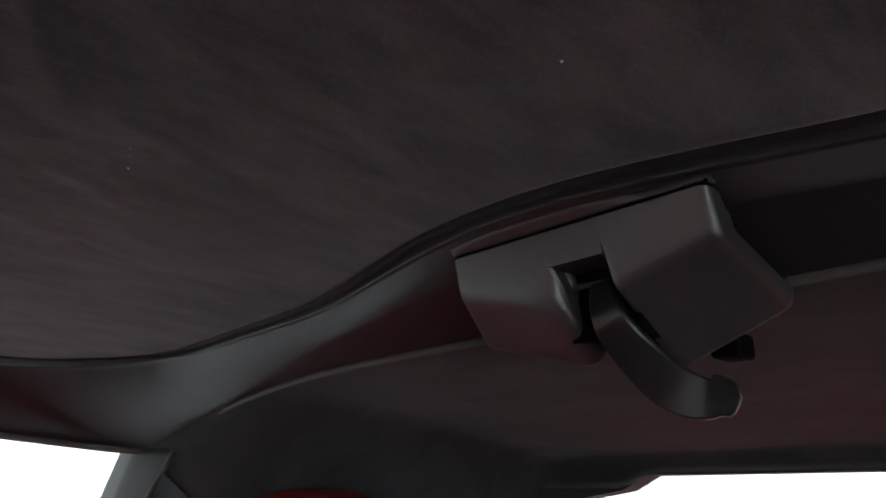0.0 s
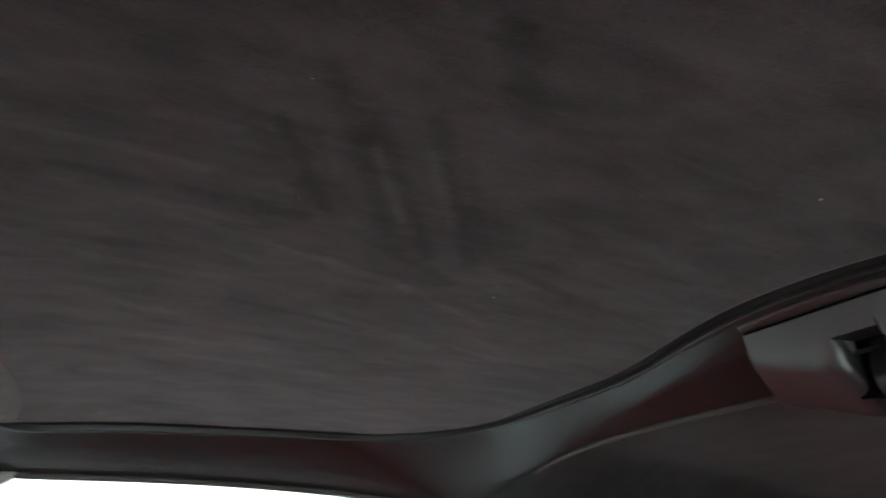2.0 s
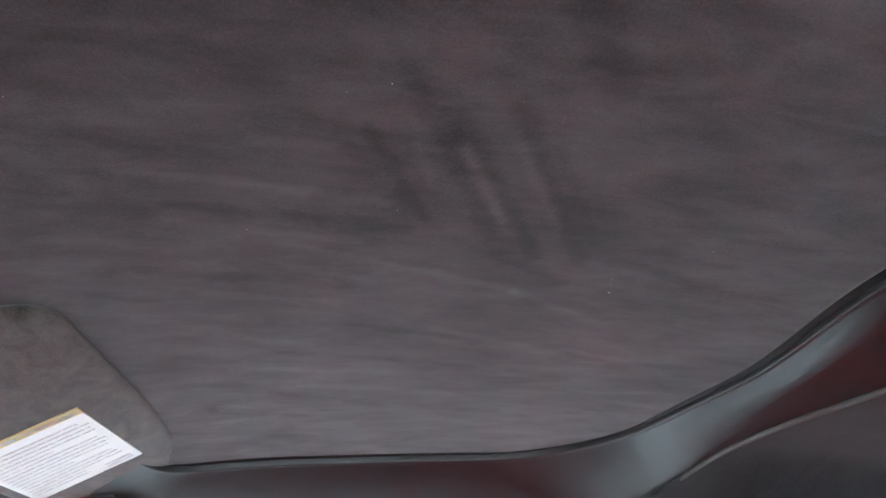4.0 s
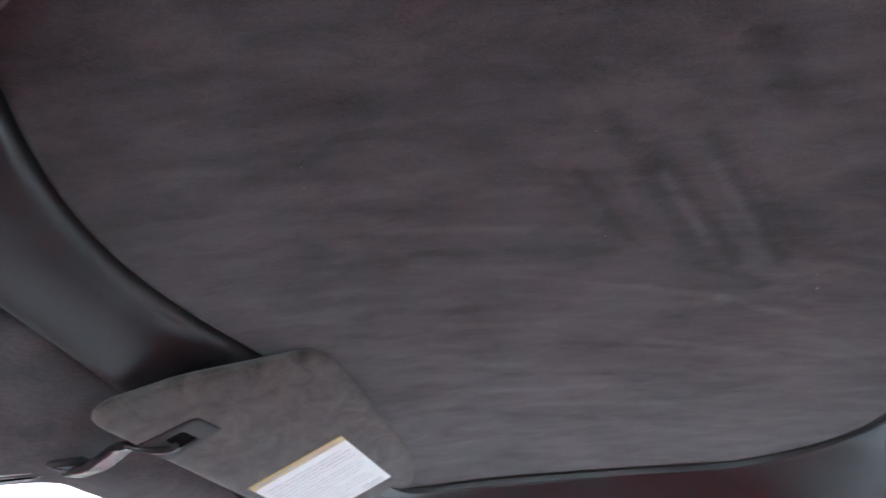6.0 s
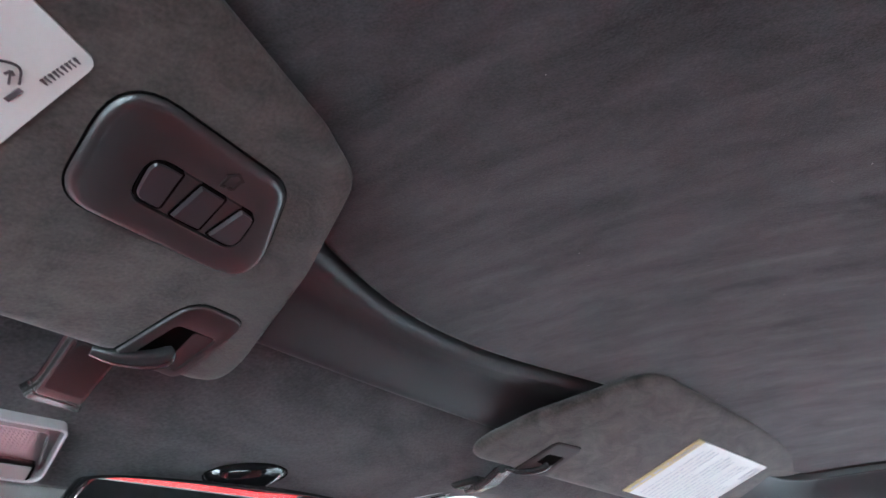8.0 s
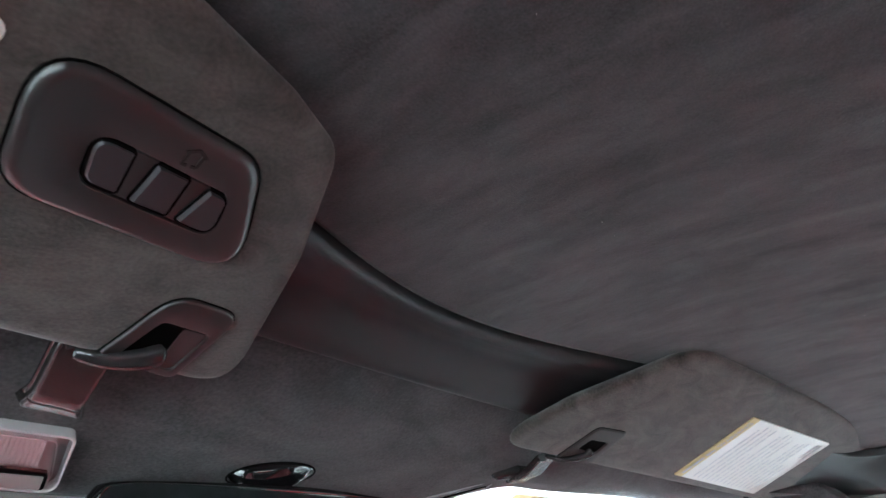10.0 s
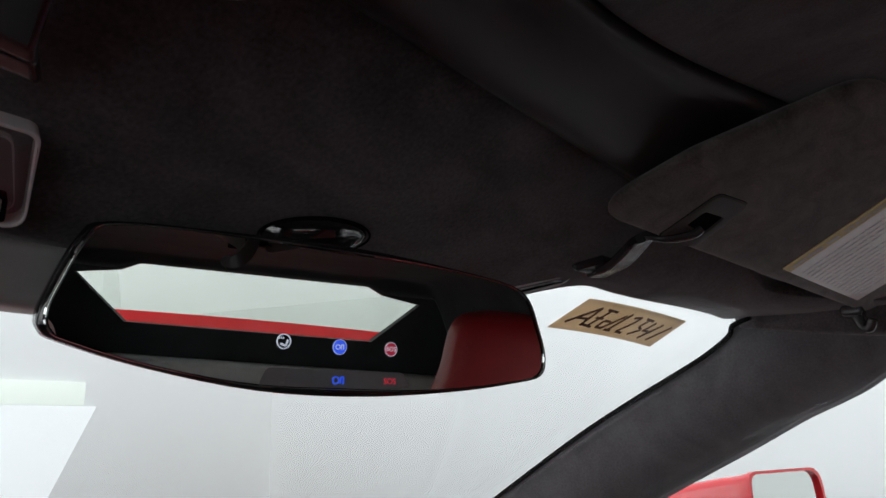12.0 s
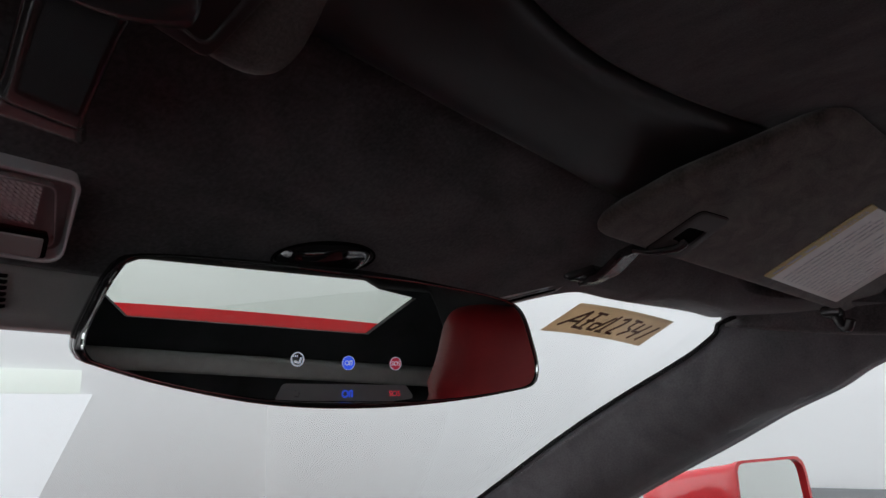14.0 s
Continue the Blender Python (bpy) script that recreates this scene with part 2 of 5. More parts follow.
def rounded(points, radii, steps=6):
    """A closed outline of (x, y) with its corners rounded."""
    out, n = [], len(points)
    for i in range(n):
        p, a, b = Vector(points[i]), Vector(points[i - 1]), Vector(points[(i + 1) % n])
        r = radii[i] if isinstance(radii, (list, tuple)) else radii
        da, db = (a - p), (b - p)
        half = da.angle(db) / 2
        cut = min(r / math.tan(half), da.length * 0.48, db.length * 0.48)
        s, e = p + da.normalized() * cut, p + db.normalized() * cut
        for k in range(steps + 1):
            w = k / steps
            out.append((s.lerp(p, w)).lerp(p.lerp(e, w), w))
    return out


def slab(outline, low, high, bevel=0.0, rings=3, shrink_low=True, shrink_high=True):
    """A plate of that outline between z = low and high, with rounded edges."""
    bm = bmesh.new()
    n = len(outline)
    c = sum((Vector(p) for p in outline), Vector((0, 0))) / n

    def inset(d):
        res = []
        for i in range(n):
            p, a, b = Vector(outline[i]), Vector(outline[i - 1]), Vector(outline[(i + 1) % n])
            t = (b - a).normalized()
            nrm = Vector((t.y, -t.x))
            if nrm.dot(c - p) < 0 and nrm.dot(c - p) < -1e-9:
                nrm = -nrm
            res.append(p + nrm * d)
        return res
    levels = []
    if bevel and shrink_low:
        for k in range(rings):
            a = math.pi / 2 * k / rings
            levels.append((low + bevel * (1 - math.sin(a)), bevel * (1 - math.cos(a))))
        levels = [(low + bevel * (1 - math.sin(math.pi / 2 * (rings - k) / rings)), bevel * (1 - math.cos(math.pi / 2 * (rings - k) / rings))) for k in range(rings + 1)]
    else:
        levels = [(low, 0.0)]
    if bevel and shrink_high:
        levels += [(high - bevel * (1 - math.sin(math.pi / 2 * k / rings)), bevel * (1 - math.cos(math.pi / 2 * k / rings))) for k in range(rings + 1)]
    else:
        levels += [(high, 0.0)]
    loops = [[bm.verts.new((p.x, p.y, z)) for p in inset(d)] for z, d in levels]
    for a, b in zip(loops, loops[1:]):
        for i in range(n):
            bm.faces.new((a[i], a[(i + 1) % n], b[(i + 1) % n], b[i]))
    bm.faces.new(loops[0][::-1])
    bm.faces.new(loops[-1])
    return bm


def box(x0, x1, y0, y1, z0, z1, bevel=0.0, segments=2):
    bm = bmesh.new()
    bmesh.ops.create_cube(bm, size=1, matrix=Matrix.LocRotScale(((x0 + x1) / 2, (y0 + y1) / 2, (z0 + z1) / 2), None, (x1 - x0, y1 - y0, z1 - z0)))
    if bevel:
        bmesh.ops.bevel(bm, geom=bm.edges[:], offset=bevel, segments=segments, affect="EDGES", profile=0.5)
    return bm


def tube(path, radius, sides=12, flat=1.0, up=(0, 0, 1)):
    """A bar along a path; radius may be a list; flat squeezes it along up."""
    bm = bmesh.new()
    path = [Vector(p) for p in path]
    rings = []
    for i, p in enumerate(path):
        d = (path[min(i + 1, len(path) - 1)] - path[max(i - 1, 0)]).normalized()
        s = d.cross(Vector(up)).normalized()
        w = s.cross(d)
        r = radius[i] if isinstance(radius, (list, tuple)) else radius
        rings.append([bm.verts.new(p + s * math.cos(2 * math.pi * k / sides) * r + w * math.sin(2 * math.pi * k / sides) * r * flat) for k in range(sides)])
    for a, b in zip(rings, rings[1:]):
        for k in range(sides):
            bm.faces.new((a[k], a[(k + 1) % sides], b[(k + 1) % sides], b[k]))
    bm.faces.new(rings[0][::-1])
    bm.faces.new(rings[-1])
    return bm


def curve_points(points, steps=8):
    """A smooth line through the points."""
    P = [Vector(p) for p in points]
    P = [P[0] * 2 - P[1]] + P + [P[-1] * 2 - P[-2]]
    out = []
    for i in range(1, len(P) - 2):
        a, b, c, d = P[i - 1:i + 3]
        for k in range(steps):
            t = k / steps
            out.append(0.5 * ((2 * b) + (c - a) * t + (2 * a - 5 * b + 4 * c - d) * t * t + (3 * b - a - 3 * c + d) * t ** 3))
    out.append(P[-2])
    return out


def along(points, u):
    """The point at u (0 to 1) of a polyline, by its own count of points."""
    f = u * (len(points) - 1)
    i = min(int(f), len(points) - 2)
    return Vector(points[i]).lerp(Vector(points[i + 1]), f - i)


def frame_of(origin, x_axis, normal):
    """A pose with z along normal and x as near x_axis as may be."""
    z = Vector(normal).normalized()
    x = Vector(x_axis)
    x = (x - z * x.dot(z)).normalized()
    m = Matrix((x, z.cross(x), z)).transposed().to_4x4()
    m.translation = origin
    return m


def smooth01(v):
    v = max(0.0, min(1.0, v))
    return v * v * (3 - 2 * v)


# ---- the roof ----
HALF = 0.497


def roof_z(x, y):
    z = 1.151 - 0.14 * x * x - 0.025 * y * (2 * x) ** 2
    d = y - 0.05
    # the rear corners of the panel stand a little higher than its front corners
    lift = (x / 0.497) ** 2 * (0.0008 - 0.03 * y + (0.11 * y * y if y < 0 else 0.0))
    return z - (0.40 if d > 0 else 0.15) * d * d + lift


def corner_drop(x, r):
    d = max(0.0, abs(x) - (HALF - r)) / r
    return r * (1 - math.sqrt(max(0.0, 1 - d * d)))


def front_y(x):
    return 0.265 - 0.10 * (1 - math.exp(-15.5 * (x + 0.02) ** 2)) - corner_drop(x, 0.045)


def rear_y(x):
    return -0.252 - 0.034 * smooth01((abs(x) - 0.005) / 0.22) + corner_drop(x, 0.13)


# strokes that fingers left in the nap: from, to, half width, lighter (+) or darker (-)
NAP = [
    (-0.0703, 0.0300, 0.0478, -0.0350, 0.0075, -0.13), (-0.0295, 0.0390, 0.0371, 0.0016, 0.0045, -0.12), (-0.048, 0.0074, 0.0659, -0.0652, 0.0062, -0.14), (-0.0572, -0.0145, 0.0639, -0.0893, 0.0065, -0.13), (-0.0352, -0.0384, 0.0439, -0.0877, 0.0045, -0.09),
    (-0.0266, -0.0005, 0.0335, -0.0362, 0.0036, 0.14), (-0.0323, -0.0224, 0.0317, -0.0650, 0.0034, 0.13), (-0.0257, 0.0189, 0.0050, 0.0050, 0.0030, 0.12), (-0.1139, -0.0165, -0.0743, -0.0461, 0.011, -0.13), (0.0674, -0.0442, 0.0936, -0.0869, 0.008, -0.11),
    (0.0152, 0.1335, 0.026, 0.0218, 0.0055, 0.14), (0.0423, 0.1185, 0.0499, 0.0083, 0.0070, -0.10), (0.0776, 0.0656, 0.1111, -0.0678, 0.0055, 0.13), (0.1111, -0.0678, 0.1486, -0.1420, 0.0050, 0.12), (-0.0151, 0.0817, -0.0153, 0.0528, 0.0060, 0.13),
    (0.1539, 0.1966, 0.2164, 0.0616, 0.009, 0.07), (0.2697, 0.0904, 0.2644, -0.0182, 0.008, 0.10), (0.3562, 0.1100, 0.3768, 0.0323, 0.009, -0.07), (-0.0311, 0.2091, -0.0297, 0.1677, 0.012, 0.08), (0.1761, -0.0316, 0.2204, -0.1724, 0.007, 0.09),
    (0.060, 0.120, 0.070, 0.030, 0.005, 0.09), (0.090, 0.100, 0.100, 0.020, 0.007, -0.08), (0.125, 0.030, 0.140, -0.050, 0.006, -0.08), (0.140, 0.110, 0.150, 0.030, 0.005, 0.10), (0.180, 0.020, 0.195, -0.070, 0.006, -0.09), (0.205, 0.120, 0.225, 0.030, 0.006, 0.10),
    (0.235, 0.060, 0.245, -0.080, 0.006, -0.08), (0.300, 0.050, 0.310, -0.080, 0.009, 0.08), (0.110, 0.150, 0.120, 0.080, 0.008, -0.08), (0.340, 0.000, 0.350, -0.130, 0.009, -0.07), (-0.070, 0.140, -0.060, 0.080, 0.012, -0.07), (-0.090, 0.090, -0.080, 0.030, 0.010, 0.06),
    (0.060, -0.110, 0.085, -0.200, 0.008, -0.07), (-0.010, -0.120, 0.010, -0.210, 0.010, 0.07), (0.120, -0.080, 0.130, -0.180, 0.006, -0.08), (0.020, 0.020, 0.045, -0.008, 0.005, -0.08), (-0.105, 0.020, -0.085, -0.010, 0.008, -0.07),
]


def nap_at(x, y):
    v = 0.5
    for x0, y0, x1, y1, w, s in NAP:
        dx, dy = x1 - x0, y1 - y0
        t = max(0.0, min(1.0, ((x - x0) * dx + (y - y0) * dy) / (dx * dx + dy * dy)))
        wob = 0.45 * noise.noise((x * 60, y * 60, 3.0)) + 0.35 * noise.noise((x * 190, y * 190, 7.0))
        d = math.hypot(x - x0 - t * dx, y - y0 - t * dy) / w + wob
        v += s * (0.62 + 0.3 * noise.noise((x * 70, y * 70, 1.0))) * (1 - smooth01((d - 0.25) / 0.80))
    return v


def build_ceiling():
    def skin(u, v):
        x = -HALF * math.cos(math.pi * u)
        y = rear_y(x) + (front_y(x) - rear_y(x)) * v
        # the panel's edge turns up into the gap, but for the middle of its front
        turned = smooth01((abs(v - 0.5) - 0.488) / 0.012) * (smooth01((abs(x) - 0.40) / 0.09) if v > 0.5 else 1.0)
        edge = max(turned, smooth01((abs(x) - HALF + 0.006) / 0.006))
        return (x, y, roof_z(x, y) + 0.0055 * edge)
    ob = part("ceiling", sheet(skin, 380, 220, lambda u, v, p: p + Vector((0, 0, 0.02))), SUEDE)
    at = ob.data.attributes.new("nap", "FLOAT", "POINT")
    for i, v in enumerate(ob.data.vertices):
        at.data[i].value = nap_at(v.co.x, v.co.y)
    tagged(ob, "charcoal suede headliner of the removable roof panel, brushed and streaked", "headliner", kind="structure")


def side_z(y):
    """Height of the roof rail's outer edge above the door windows."""
    return 1.0721 - 0.0053 * y - 0.1638 * y * y


def ridge_at(x):
    """The ridge of the rear bar (y, z): close to the opening beside the latch, close to the outer edge at the corners."""
    xm = abs(x + 0.0235) + 0.0235
    xs = (0.0, 0.05, 0.081, 0.110, 0.159, 0.209, 0.262, 0.322, 0.383, 0.43)
    y = np.interp(xm, xs, (-0.284, -0.282, -0.275, -0.275, -0.288, -0.300, -0.310, -0.320, -0.326, -0.330))
    z = np.interp(xm, xs, (1.118, 1.118, 1.1185, 1.1195, 1.1158, 1.1128, 1.1110, 1.1072, 1.0985, 1.082))
    return float(y), float(z)


def loop_points():
    """The opening's edge and the frame's outer edge, side by side."""
    inner, outer = [], []
    n = 60
    for i in range(n):
        u = i / n
        x = -HALF * math.cos(math.pi * u)
        inner.append((x, front_y(x)))
        xo = -0.558 * math.cos(math.pi * u)
        k = smooth01((abs(xo) - 0.42) / 0.14)
        outer.append((xo, 0.3175 - 0.13 * k, 1.1105 - 0.026 * smooth01((abs(xo) - 0.22) / 0.25) - 0.013 * smooth01((abs(xo) - 0.48) / 0.078)))
    m = 30
    for i in range(m):
        v = i / m
        inner.append((HALF, front_y(HALF) + (rear_y(HALF) - front_y(HALF)) * v))
        yo = 0.1875 + (-0.33 - 0.1875) * v
        outer.append((0.558, yo, side_z(yo)))
    for i in range(n):
        u = i / n
        x = HALF * math.cos(math.pi * u)
        inner.append((x, rear_y(x)))
        k = smooth01((abs(x) - 0.22) / 0.28)
        outer.append((x * (1 + 0.116 * k), -0.334 - 0.004 * k, 1.1035 - 0.046 * k * k))
    for i in range(m):
        v = i / m
        inner.append((-HALF, rear_y(HALF) + (front_y(HALF) - rear_y(HALF)) * v))
        yo = -0.33 + (0.1875 + 0.33) * v
        outer.append((-0.558, yo, side_z(yo)))
    for _ in range(18):
        outer = [tuple((a + 2 * b + c) / 4 for a, b, c in zip(outer[i - 1], outer[i], outer[(i + 1) % len(outer)])) for i in range(len(outer))]
    return inner, outer


def build_roof_frame():
    inner, outer = loop_points()
    count = len(inner)

    ridges = [Vector((inner[i][0], *ridge_at(inner[i][0]))) for i in range(count)]
    for i in range(count):
        x, y = inner[i]
        k = smooth01((abs(x) - 0.36) / 0.12) if y < -0.1 else 1.0
        start = Vector((x, y, roof_z(x, y) - 0.006))
        ridges[i] = ridges[i].lerp(start.lerp(Vector(outer[i]), 0.82), k)
    for _ in range(6):
        ridges = [(ridges[i - 1] + ridges[i] * 2 + ridges[(i + 1) % count]) / 4 for i in range(count)]

    def skin(u, v):
        i = round(u * count) % count
        x, y = inner[i]
        o = Vector(outer[i])
        out = Vector((o.x - x, o.y - y, 0)).normalized()
        side = smooth01((abs(x) - 0.40) / 0.09)
        ahead = (1 - side) if y > 0 else 0.0
        # the reveal beside the headliner, then a rounded shoulder, larger on the front bar
        drop = 0.0040 + 0.0030 * side + 0.0035 * ahead
        r = 0.0022 + 0.0034 * ahead
        a = Vector((x, y, roof_z(x, y))) + out * (0.0036 - 0.0018 * ahead)
        if v < 0.16:
            w = v / 0.16
            c = math.pi / 2 * max(0.0, (w - 0.25) / 0.75)
            return a + Vector((0, 0, 0.003 - (drop + 0.003 - r) * min(1.0, w / 0.25) - r * math.sin(c))) + out * r * (1 - math.cos(c))
        w = (v - 0.16) / 0.84
        s = a + Vector((0, 0, -drop)) + out * r
        p = s.lerp(o, w)
        if y > 0.0:
            # the front bar: a shallow trough, then a roll that turns up against the header
            h = math.exp(-((w - 0.76) / 0.20) ** 2) * min(1.0, (1 - w) / 0.12) - 0.25 * math.exp(-((w - 0.28) / 0.18) ** 2)
            full = 0.0090 - 0.003 * smooth01((abs(x) - 0.20) / 0.22)
            flat = math.sin(math.pi * w) * 0.003
            return p - Vector((0, 0, full * h * (1 - side) + flat * side))
        if side >= 1.0 and y > rear_y(HALF):
            return p - Vector((0, 0, 0.003 * math.sin(math.pi * w)))
        # the rear bar: an upright upper face, a ridge and a soffit, with the ridge rounded off
        q, rid = Vector((0, 0, 0)), ridges[i]
        for k in range(-3, 4):
            ww = max(0.0, min(1.0, w + 0.030 * k * min(1.0, 6 * w, 6 * (1 - w))))
            q += s.lerp(rid, ww / 0.55) if ww < 0.55 else rid.lerp(o, (ww - 0.55) / 0.45)
        # the upper face is full beside the latch and plain towards the corners
        beside = smooth01((abs(x + 0.0235) - 0.068) / 0.03)
        corner = smooth01((abs(x) - 0.18) / 0.16) * (1 - side)
        full = 0.0025 * beside * (1 - corner) * (1 - side)
        return q / 7 - Vector((0, 0, full * math.sin(math.pi * min(1.0, w / 0.55))))
    ob = part("trim_roof_frame", sheet(skin, count, 44, lambda u, v, p: p + Vector((p.x * 0.03, p.y * 0.03, 0.03)), closed=True), PLASTIC)
    tagged(ob, "grained black plastic trim frame round the roof opening", "roof trim", kind="structure")
    def gap(u, v):
        i = round(u * count) % count
        x, y = inner[i]
        o = Vector(outer[i])
        d = Vector((o.x - x, o.y - y, 0)).normalized()
        deep = 0.0010 * smooth01((abs(x) - 0.40) / 0.09) - 0.0006 if y < 0.08 or abs(x) > 0.44 else -0.003
        r, z = ((-0.006, 0.0050), (0.001, 0.0052), (0.0030, 0.0046), (0.0034, -deep))[round(v * 3)]
        return Vector((x, y, roof_z(x, y) + z)) + d * r
    ob = part("trim_roof_gap", sheet(gap, count, 3, lambda u, v, p: p + Vector((0, 0, 0.004)), closed=True), RUBBER)
    tagged(ob, "black recessed gap round the headliner panel", "roof trim", kind="structure")
    for sgn, side in ((1, "right"), (-1, "left")):
        line = sorted((o for o in outer if o[0] * sgn > 0.545), key=lambda o: o[1])
        ob = part("trim_door_seal_" + side, tube([(o[0] - sgn * 0.001, o[1], o[2] - 0.0015) for o in line], 0.0032, 8), SEAL)
        tagged(ob, "thin grey-black door seal along the roof rail", "door seal", kind="structure")
    line = sorted((o for o in outer if o[1] < -0.325), key=lambda o: o[0])
    ob = part("trim_rear_flange", tube([(o[0], o[1] + 0.0005, o[2] - 0.0010) for o in line], 0.0026, 8), SEAL)
    tagged(ob, "thin grey lower flange of the rear roof bar", "roof trim", kind="structure")
    # outer skin of the roof, so that no light falls in from above
    def shell(u, v):
        x, y = -0.62 + 1.24 * u, -0.42 + 0.80 * v
        return (x, y, 1.205 - 0.11 * x * x - 0.3 * y * y)
    ob = part("roof_skin", sheet(shell, 24, 24, lambda u, v, p: p + Vector((0, 0, 0.004))), RED_PAINT)
    tagged(ob, "red painted roof skin of the sports car", "roof", kind="structure")


build_ceiling()
build_roof_frame()


# ---- front header, pillars and windscreen ----
def header_edge(x):
    """The lower front edge of the header, along the windscreen."""
    a = abs(x)
    start = 0.105 if x > 0 else 0.27
    return 0.451 - 0.057 * smooth01((a - start) / 0.145) - 0.011 * smooth01((a - 0.26) / 0.24)


def header_z(y):
    return 1.1105 - 0.5 * (y - 0.3175)


def build_header():
    def skin(u, v):
        x = -0.53 + 1.06 * u
        y0 = 0.3145 - 0.115 * smooth01((abs(x) - 0.42) / 0.11)
        y1 = header_edge(x)
        y = y0 + (y1 - y0) * v
        z0 = 1.1160 - 0.0455 * smooth01((abs(x) - 0.25) / 0.28)
        z1 = header_z(y1)
        z = z0 + (z1 - z0) * v
        # a soft fold runs across, level with the upper edge of the lamps
        fold = min(0.9, max(0.1, (0.381 - y0) / (y1 - y0)))
        bow = min(v / fold, (1 - v) / (1 - fold)) - 0.10 * math.exp(-((v - fold) / 0.09) ** 2)
        k = 1 - smooth01((abs(x) - 0.20) / 0.15)
        return (x, y, z - 0.003 * math.sin(math.pi * v) * (1 - k) - 0.0065 * bow * k)
    ob = part("trim_front_header", sheet(skin, 110, 44, lambda u, v, p: p + Vector((0, 0.004, 0.016))), SUEDE_DARK)
    tagged(ob, "black suede header trim above the windscreen", "header trim", kind="structure")


build_header()


def build_pillars():
    for s, side in ((1, "right"), (-1, "left")):
        top = [(0.516, 0.352, 1.072), (0.512, 0.369, 1.066), (0.511, 0.374, 1.056), (0.512, 0.394, 1.042), (0.513, 0.420, 1.028), (0.517, 0.491, 0.994), (0.523, 0.566, 0.955), (0.535, 0.695, 0.880), (0.56, 0.86, 0.785), (0.58, 1.0, 0.70)]
        low = [(0.560, 0.165, 1.046), (0.566, 0.20, 1.035), (0.572, 0.245, 1.020), (0.586, 0.283, 0.999), (0.594, 0.341, 0.974), (0.600, 0.403, 0.942), (0.607, 0.521, 0.883), (0.615, 0.66, 0.805), (0.62, 0.80, 0.73)]
        a, b = curve_points(top, 6), curve_points(low, 6)

        def skin(u, v):
            p, q = along(a, u), along(b, u)
            m = p.lerp(q, v)
            m = m + Vector((-0.35, -0.5, -0.25)).normalized() * 0.018 * (4 * v * (1 - v)) ** 1.3
            return (s * m.x, m.y, m.z)
        ob = part("pillar_front_" + side, sheet(skin, 42, 14, lambda u, v, p: p + Vector((s * 0.035, -0.004, 0.0))), PILLAR_SUEDE_LIT)
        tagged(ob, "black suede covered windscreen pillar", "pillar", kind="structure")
        edge = [(s * (p.x - 0.0015), p.y - 0.0005, p.z + 0.0015) for p in a]
        ob = part("trim_glass_edge_" + side, tube(edge, 0.0026, 8), GAP)
        tagged(ob, "thin black rubber edge between pillar and windscreen", "glass edge", kind="structure")
        # corner trim between roof frame, header and pillar
        def corner(u, v):
            m = Vector((0.562, 0.165, 1.043)).lerp(Vector((0.510, 0.362, 1.064)), u)
            m = m + Vector((-0.35, -0.5, -0.25)).normalized() * (0.019 * (4 * u * (1 - u)) ** 1.3)
            p = Vector((0.505, 0.20, 1.082)).lerp(m, v)
            p = p + Vector((-0.3, -0.7, -0.4)) * (0.008 * math.sin(math.pi * v) * (1 - 0.6 * u))
            return (s * p.x, p.y, p.z)
        ob = part("trim_header_corner_" + side, sheet(corner, 12, 8, lambda u, v, p: p + Vector((s * 0.01, 0.01, 0.02))), SUEDE_DARK)
        tagged(ob, "black suede trim at the end of the front header", "header trim", kind="structure")
        line = curve_points([(s * 0.556, 0.146, 1.0690), (s * 0.556, 0.160, 1.0640), (s * 0.557, 0.174, 1.0635), (s * 0.558, 0.190, 1.0680)], 5)
        ob = part("trim_seal_end_" + side, tube(line, [0.003 + 0.0045 * math.sin(math.pi * i / (len(line) - 1)) for i in range(len(line))], 10), SEAL_PALE)
        tagged(ob, "pale grey rubber end piece of the door seal", "door seal", kind="structure")


build_pillars()


def screen_point(x, d):
    """A point of the windscreen, d metres forward of its upper edge."""
    y = 0.446 - 0.30 * x * x + d
    z = 1.069 - 0.07 * x * x - 0.55 * d + 0.02 * d * d
    return Vector((x * (1 + 0.12 * d), y, z))


def build_screen():
    ob = part("window_windscreen", sheet(lambda u, v: screen_point(-0.53 + 1.06 * u, -0.06 + 0.88 * v), 24, 16, lambda u, v, p: p + Vector((0, 0.0025, 0.0045))), CLEAR)
    ob.visible_shadow = False
    tagged(ob, "clear raked windscreen glass", "windscreen", kind="structure")
    # roof skin in front of the opening, above the header
    def cowl(u, v):
        x = -0.60 + 1.20 * u
        p = screen_point(x * 0.9, -0.045)
        q = Vector((x, 0.36, 1.205 - 0.11 * x * x - 0.3 * 0.36 ** 2))
        m = q.lerp(Vector((x, p.y, p.z + 0.012)), v)
        return m
    ob = part("roof_front_edge", sheet(cowl, 20, 6, lambda u, v, p: p + Vector((0, 0.003, 0.004))), GLOSS)
    tagged(ob, "gloss black front edge of the roof", "roof", kind="structure")


build_screen()


# ---- rear headliner, bulkhead and rear window ----
REAR = -0.72


